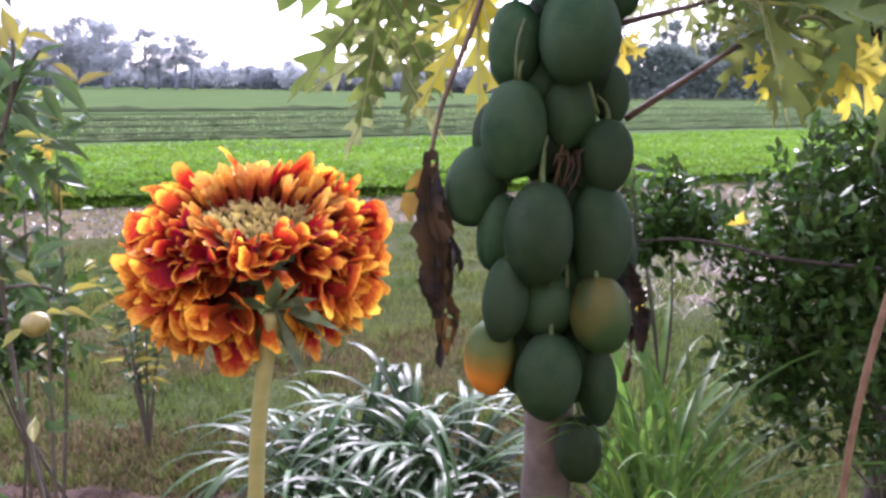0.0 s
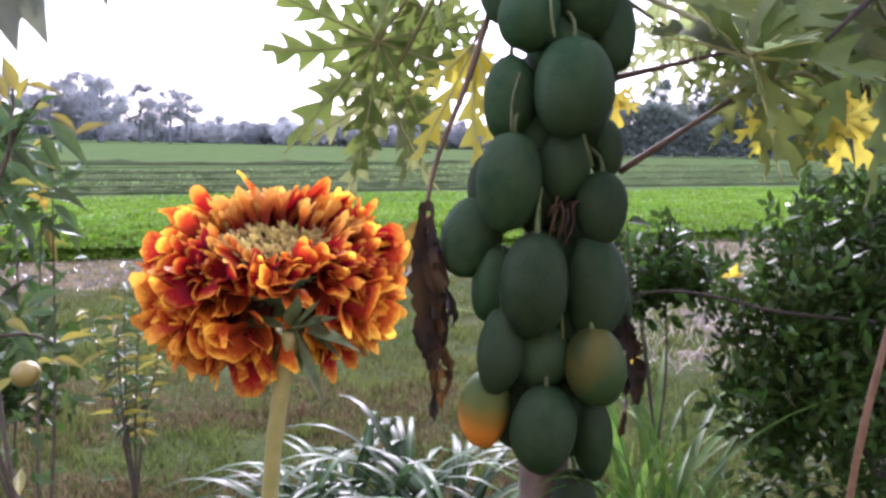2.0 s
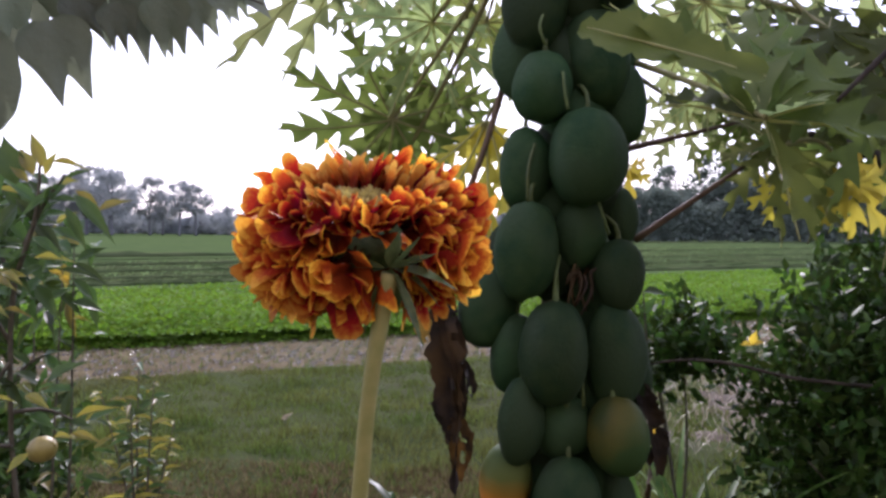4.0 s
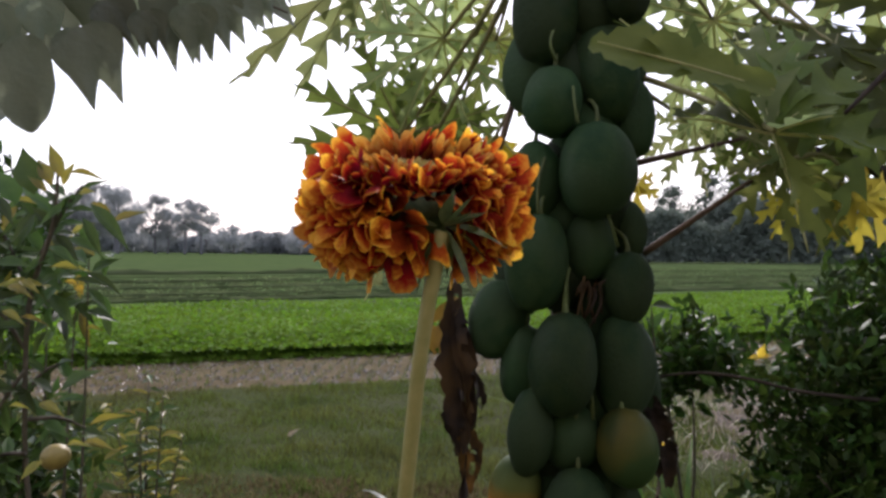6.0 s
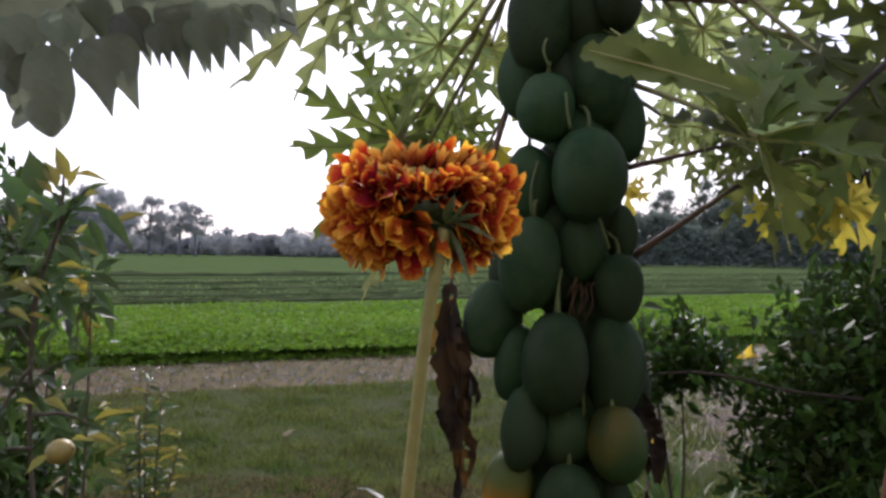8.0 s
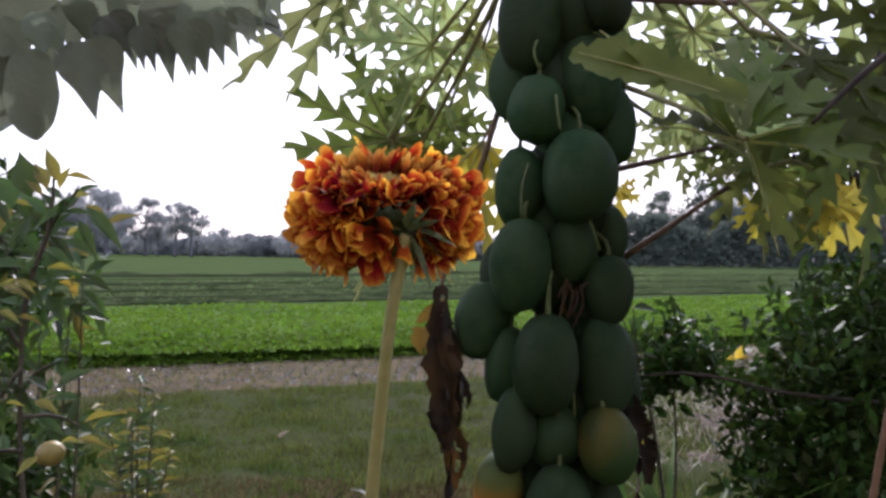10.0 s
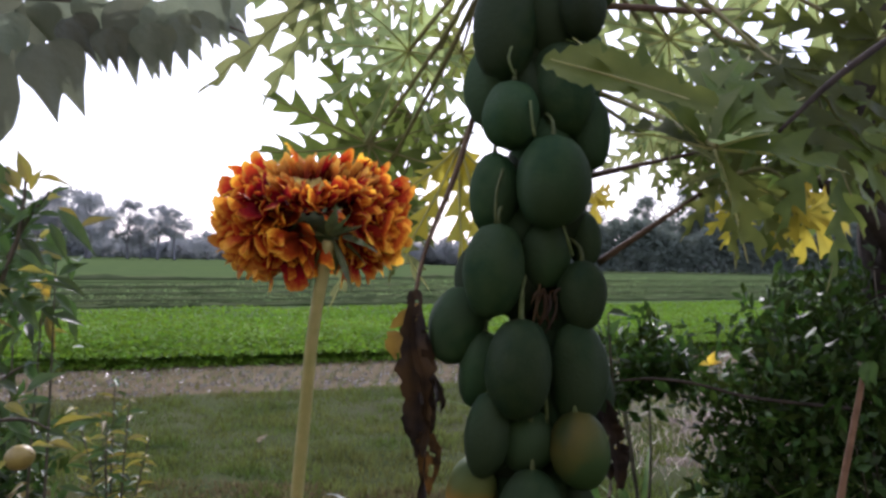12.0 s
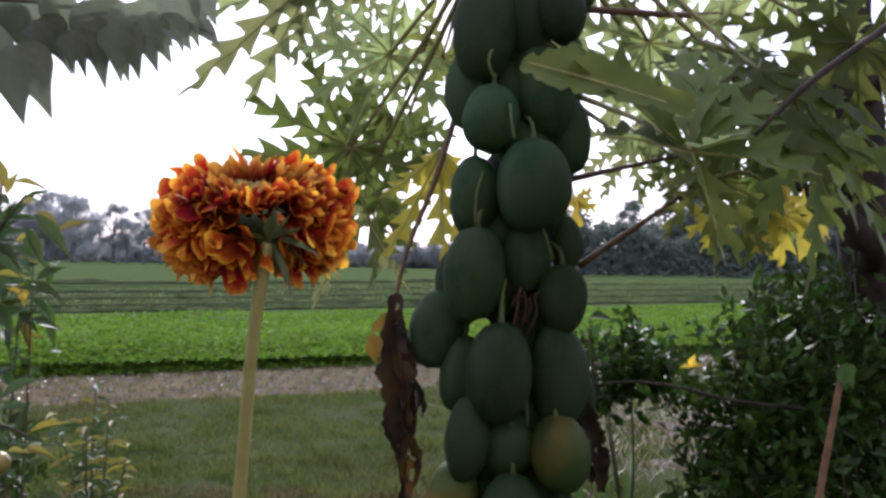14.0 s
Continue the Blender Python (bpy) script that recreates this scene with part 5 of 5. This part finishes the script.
# ---- shrubs ----
def shrub(name, base, blobs, count, leaf, seed, label, mat, stems=3):
    """A dense shrub: branching stems, and a crown of folded glossy leaves gathered in clumps."""
    rnd = np.random.default_rng(seed)
    top = thing(name, base, label, "shrub", "shrubs")
    b0 = Vector(base)
    pieces, tips = [], []
    for c, r in blobs:
        c = Vector(c)
        for _ in range(stems):
            d = Vector(rnd.normal(0, 1, 3)).normalized()
            t = c + Vector((d.x * r[0], d.y * r[1], d.z * r[2])) * 0.9
            pieces.append(tube_data([b0 + Vector((rnd.uniform(-0.08, 0.08), rnd.uniform(-0.08, 0.08), 0)), b0.lerp(t, 0.5) + Vector((0, 0, 0.08)), t], [0.005, 0.004, 0.002], 6, 10, 0.2))
    for v, f in pieces:
        put("stem", mesh("stem", v, f, M_TWIG), top)
    verts, faces = [], []
    total = sum(r[0] * r[2] for _, r in blobs)
    for c, r in blobs:
        c = Vector(c)
        for _ in range(int(count * r[0] * r[2] / total / 7)):
            d = Vector(rnd.normal(0, 1, 3)).normalized()
            q = c + Vector((d.x * r[0], d.y * r[1], d.z * r[2])) * rnd.uniform(0.35, 1.08)
            grow = (d + Vector((0, 0, 0.7))).normalized()
            for k in range(7):
                w = (grow * 0.5 + Vector(rnd.normal(0, 0.7, 3))).normalized()
                n = w.cross(Vector(rnd.normal(0, 1, 3))).normalized()
                up = n.cross(w)
                s = leaf * rnd.uniform(0.6, 1.2)
                p = q + grow * (k - 3) * leaf * 0.35
                o = len(verts)
                verts += [p, p + w * s * 0.5 + n * s * 0.22 + up * s * 0.07, p + w * s, p + w * s * 0.5 - n * s * 0.22 + up * s * 0.07, p + w * s * 0.5]
                faces += [(o, o + 1, o + 4), (o + 1, o + 2, o + 4), (o, o + 4, o + 3), (o + 4, o + 2, o + 3)]
    put("crown", mesh("crown", verts, faces, mat), top)
    return top


right_shrub = shrub("shrub", (1.28, 2.25, 0.0), [((0.945, 2.200, 0.979), (0.17, 0.2, 0.16)), ((1.099, 2.250, 1.068), (0.18, 0.22, 0.13)), ((0.855, 2.150, 0.811), (0.2, 0.22, 0.18)), ((1.026, 2.150, 0.787), (0.24, 0.24, 0.26)), ((0.839, 2.100, 0.611), (0.16, 0.2, 0.16)), ((1.006, 2.100, 0.574), (0.3, 0.25, 0.25)), ((1.238, 2.200, 0.841), (0.25, 0.25, 0.3))], 8500, 0.045, 21, "dark glossy evergreen shrub", M_BUSH)
shrub("shrub", (0.68, 2.55, 0.0), [((0.600, 2.450, 0.885), (0.13, 0.15, 0.10)), ((0.689, 2.450, 0.871), (0.09, 0.12, 0.08)), ((0.537, 2.450, 0.803), (0.09, 0.12, 0.07))], 1300, 0.047, 22, "low dark glossy shrub behind the papaya", M_BUSH, 1)
shrub("shrub", (-1.15, 2.3, 0.0), [((-1.242, 2.300, 1.103), (0.10, 0.15, 0.3)), ((-1.148, 2.200, 0.668), (0.12, 0.15, 0.16)), ((-1.129, 2.200, 0.552), (0.16, 0.15, 0.12))], 1500, 0.05, 23, "leafy dark shrub at the edge of the bed", M_BUSH, 2)

put("twig", tube("twig", [(0.405, 2.000, 0.886), (0.528, 2.000, 0.900), (0.615, 1.990, 0.894), (0.742, 1.980, 0.867), (0.876, 1.980, 0.853), (0.996, 2.000, 0.842)], [0.002, 0.0035, 0.004, 0.004, 0.0045, 0.005], M_BARK, 7, 24, 0.2), right_shrub)
side_tree = thing("dark_tree_trunk", (1.27, 2.35, 0.0), "dark rough trunk of a tree behind the shrub", "tree")
put("trunk", tube("trunk", [(1.27, 2.35, -0.05), (1.312, 2.350, 0.548), (1.266, 2.350, 1.178), (1.179, 2.300, 1.766), (1.143, 2.300, 2.237)], [0.09, 0.08, 0.075, 0.065, 0.05], M_BARK, 14, 30, 0.25), side_tree)
put("limb", tube("limb", [(1.220, 2.330, 1.617), (1.104, 1.800, 1.740), (0.752, 1.330, 1.553), (0.614, 1.270, 1.453), (0.536, 1.260, 1.377)], [0.02, 0.009, 0.006, 0.005, 0.003], M_BARK, 10, 30, 0.25), side_tree)
put("limb", tube("limb", [(1.262, 2.350, 1.18), (1.186, 2.200, 1.254), (1.082, 2.200, 1.352), (0.978, 2.200, 1.404), (0.86, 2.200, 1.439)], [0.04, 0.034, 0.022, 0.014, 0.008], M_BARK, 10, 30, 0.25), side_tree)

cane = thing("dry_cane", (0.743, 1.500, 0.681), "dry tan cane standing among the shrubs", "stick")
put("stalk", tube("stalk", [(0.724, 1.500, 0.144), (0.750, 1.500, 0.760), (0.772, 1.500, 0.893), (0.789, 1.500, 0.995)], [0.0068, 0.0062, 0.0058, 0.005], M_CANE, 10, 24, 0.12, 0.06), cane)
put("tip_leaf", toothed_leaf("tip_leaf", 0.045, 0.04, M_CITRUS, 4, 2), cane, facing((0.785, 1.490, 1.006), (0.3, -0.2, -0.9), (0.0, -0.9, 0.4)), "withering green leaf")


# ---- arching striped grass and green blades below the papaya ----
def blade_mesh(name, length, width, mat, bend, seed):
    verts, faces, uvs = [], [], []
    n = 12
    for i in range(n + 1):
        s = i / n
        a = radians(82) - bend * s ** 1.3
        if i == 0:
            p = Vector((0, 0, 0))
        else:
            p = p + Vector((0, math.cos(a), math.sin(a))) * length / n
        w = width * 0.5 * (0.5 + 0.9 * s if s < 0.4 else (1 - (s - 0.4) / 0.6) ** 0.7 * 0.86 + 0.02)
        for k in (-1, 0, 1):
            verts.append((k * w, p.y, p.z - (0.25 * w if k == 0 else 0)))
            uvs.append((abs(k), s))
    for i in range(n):
        for k in range(2):
            a = i * 3 + k
            faces.append((a, a + 1, a + 4, a + 3))
    return mesh(name, verts, faces, mat, uvs)


def tuft(name, base, blades, pool, seed, label, lo=0.7, hi=1.15):
    rnd = random.Random(seed)
    top = thing(name, base, label, "grass tuft", "grass tufts")
    for k in range(blades):
        az = k * 2.399963 + rnd.uniform(-0.3, 0.3)
        at = Vector(base) + Vector((math.cos(az), math.sin(az), 0)) * rnd.uniform(0, 0.05)
        put("blade", pool[rnd.randrange(len(pool))], top, Matrix.Translation(at) @ Matrix.Rotation(az, 4, "Z") @ Matrix.Rotation(rnd.uniform(-0.15, 0.25), 4, "X") @ Matrix.Scale(rnd.uniform(lo, hi), 4))
    return top


STRIPED = [blade_mesh("blade", 0.52 + 0.05 * k, 0.024, M_STRIPED, radians(125 + 12 * k), k) for k in range(4)]
GREEN = [blade_mesh("blade", 0.42 + 0.06 * k, 0.017, M_BLADE, radians(38 + 17 * k), k) for k in range(4)]
for k, (x, y, s) in enumerate(((-0.38, 2.25, 1.0), (-0.14, 2.1, 1.0), (0.02, 2.3, 1.2), (-0.25, 2.0, 0.85), (-0.02, 1.9, 0.85), (0.0, 2.1, 0.85), (-0.1, 2.5, 1.25), (-0.28, 2.45, 1.12))):
    tuft("striped_grass", (x, y, 0.0), 44, STRIPED, 30 + k, "arching green grass with pale shining stripes", 0.7 * s, 1.15 * s)
for k, (x, y, s) in enumerate(((0.5, 1.98, 0.95), (0.62, 2.15, 1.2), (0.45, 2.3, 0.9), (0.56, 2.35, 1.55), (0.72, 2.0, 0.9), (0.50, 1.95, 1.4))):
    tuft("green_grass", (x, y, 0.0), 24, GREEN, 50 + k, "upright bright green grass blades", 0.75 * s, 1.25 * s)
for k, (x, y, s) in enumerate(((0.40, 1.85, 0.75), (0.55, 1.9, 0.8), (0.66, 1.88, 0.7))):
    tuft("striped_grass", (x, y, 0.0), 34, STRIPED, 40 + k, "arching green grass with pale shining stripes", 0.6 * s, 1.05 * s)

# ---- loose small things ----
BIT = simple_leaf("yellow_leaf", 0.05, 0.028, M_YELLOWBIT, 0.2, 0.2, 0.1)
for k, (at, way, s) in enumerate((((0.664, 2.000, 0.937), (0.2, -0.3, 0.9), 0.7), ((0.664, 2.000, 0.937), (-0.8, -0.3, 0.1), 0.6), ((0.664, 2.000, 0.937), (0.8, -0.2, 0.3), 0.6), ((0.473, 2.100, 0.699), (0.1, -0.4, 0.9), 0.7), ((0.473, 2.100, 0.699), (0.6, -0.4, -0.5), 0.7), ((-0.864, 1.880, 1.083), (-0.7, -0.3, 0.4), 0.6), ((-0.864, 1.880, 1.083), (0.6, -0.3, -0.6), 0.6))):
    tagged(put("yellow_leaf", BIT, None, facing(at, way, (0, -0.6, 0.7), s)), "small yellow leaf caught among twigs", "leaf", "yellow leaves")


def dry_weed(base, height, seed):
    """A dead weed: a few thin reddish stalks with curled scraps of leaf."""
    rnd = random.Random(seed)
    top = thing("dry_weed", base, "small dead reddish-brown weed standing in the lawn", "weed", "dry weeds")
    for k in range(5):
        a = Vector(base) + Vector((rnd.uniform(-0.01, 0.01), rnd.uniform(-0.01, 0.01), -0.01))
        b = a + Vector((rnd.uniform(-0.4, 0.4), rnd.uniform(-0.2, 0.2), rnd.uniform(0.6, 1.0))) * height
        stem = put("stem", tube("stem", [a, a.lerp(b, 0.5) + Vector((rnd.uniform(-0.02, 0.02), 0, 0.01)), b], [0.003, 0.0025, 0.001], M_WEED, 6, 10, 0.2), top)
        for t in (0.5, 0.75, 0.95):
            p = a.lerp(b, t)
            put("leaf", WEED_LEAF, stem, facing(p, (rnd.uniform(-1, 1), rnd.uniform(-1, 1), rnd.uniform(-0.6, 0.6)), (0, 0, 1), rnd.uniform(0.5, 1.1)))


dry_leaf = put("dry_leaf", simple_leaf("dry_leaf", 0.07, 0.022, M_SILVER, 0.6, 0.7, 0.3), None, facing((-1.10, 5.28, 0.02), (0.8, 0.1, 0.6), (0.3, -0.8, 0.4), 1.25))
tagged(dry_leaf, "pale curled dead leaf lying in the lawn", "leaf")
sprout = put("sprout", tube("sprout", [(0.50, 2.3, 0.80), (0.470, 2.22, 0.95), (0.459, 2.2, 1.042)], [0.004, 0.003, 0.0015], M_TWIG, 6, 12), right_shrub)
put("leaf", simple_leaf("leaf", 0.065, 0.034, M_CITRUS, 0.35, 0.2), sprout, facing((0.459, 2.2, 1.040), (0.8, -0.1, 0.1), (0, -0.5, 0.8)))
put("leaf", simple_leaf("leaf", 0.055, 0.025, M_CITRUS, 0.2, 0.2), sprout, facing((0.463, 2.21, 0.985), (0.4, -0.3, 0.7), (0, -0.7, 0.5)))
WEED_LEAF = simple_leaf("leaf", 0.035, 0.01, M_WEED, 0.5, 0.4, 0.2)
dry_weed((-0.275, 2.95, 0.0), 0.16, 3)
dry_weed((-0.62, 3.7, 0.0), 0.1, 5)
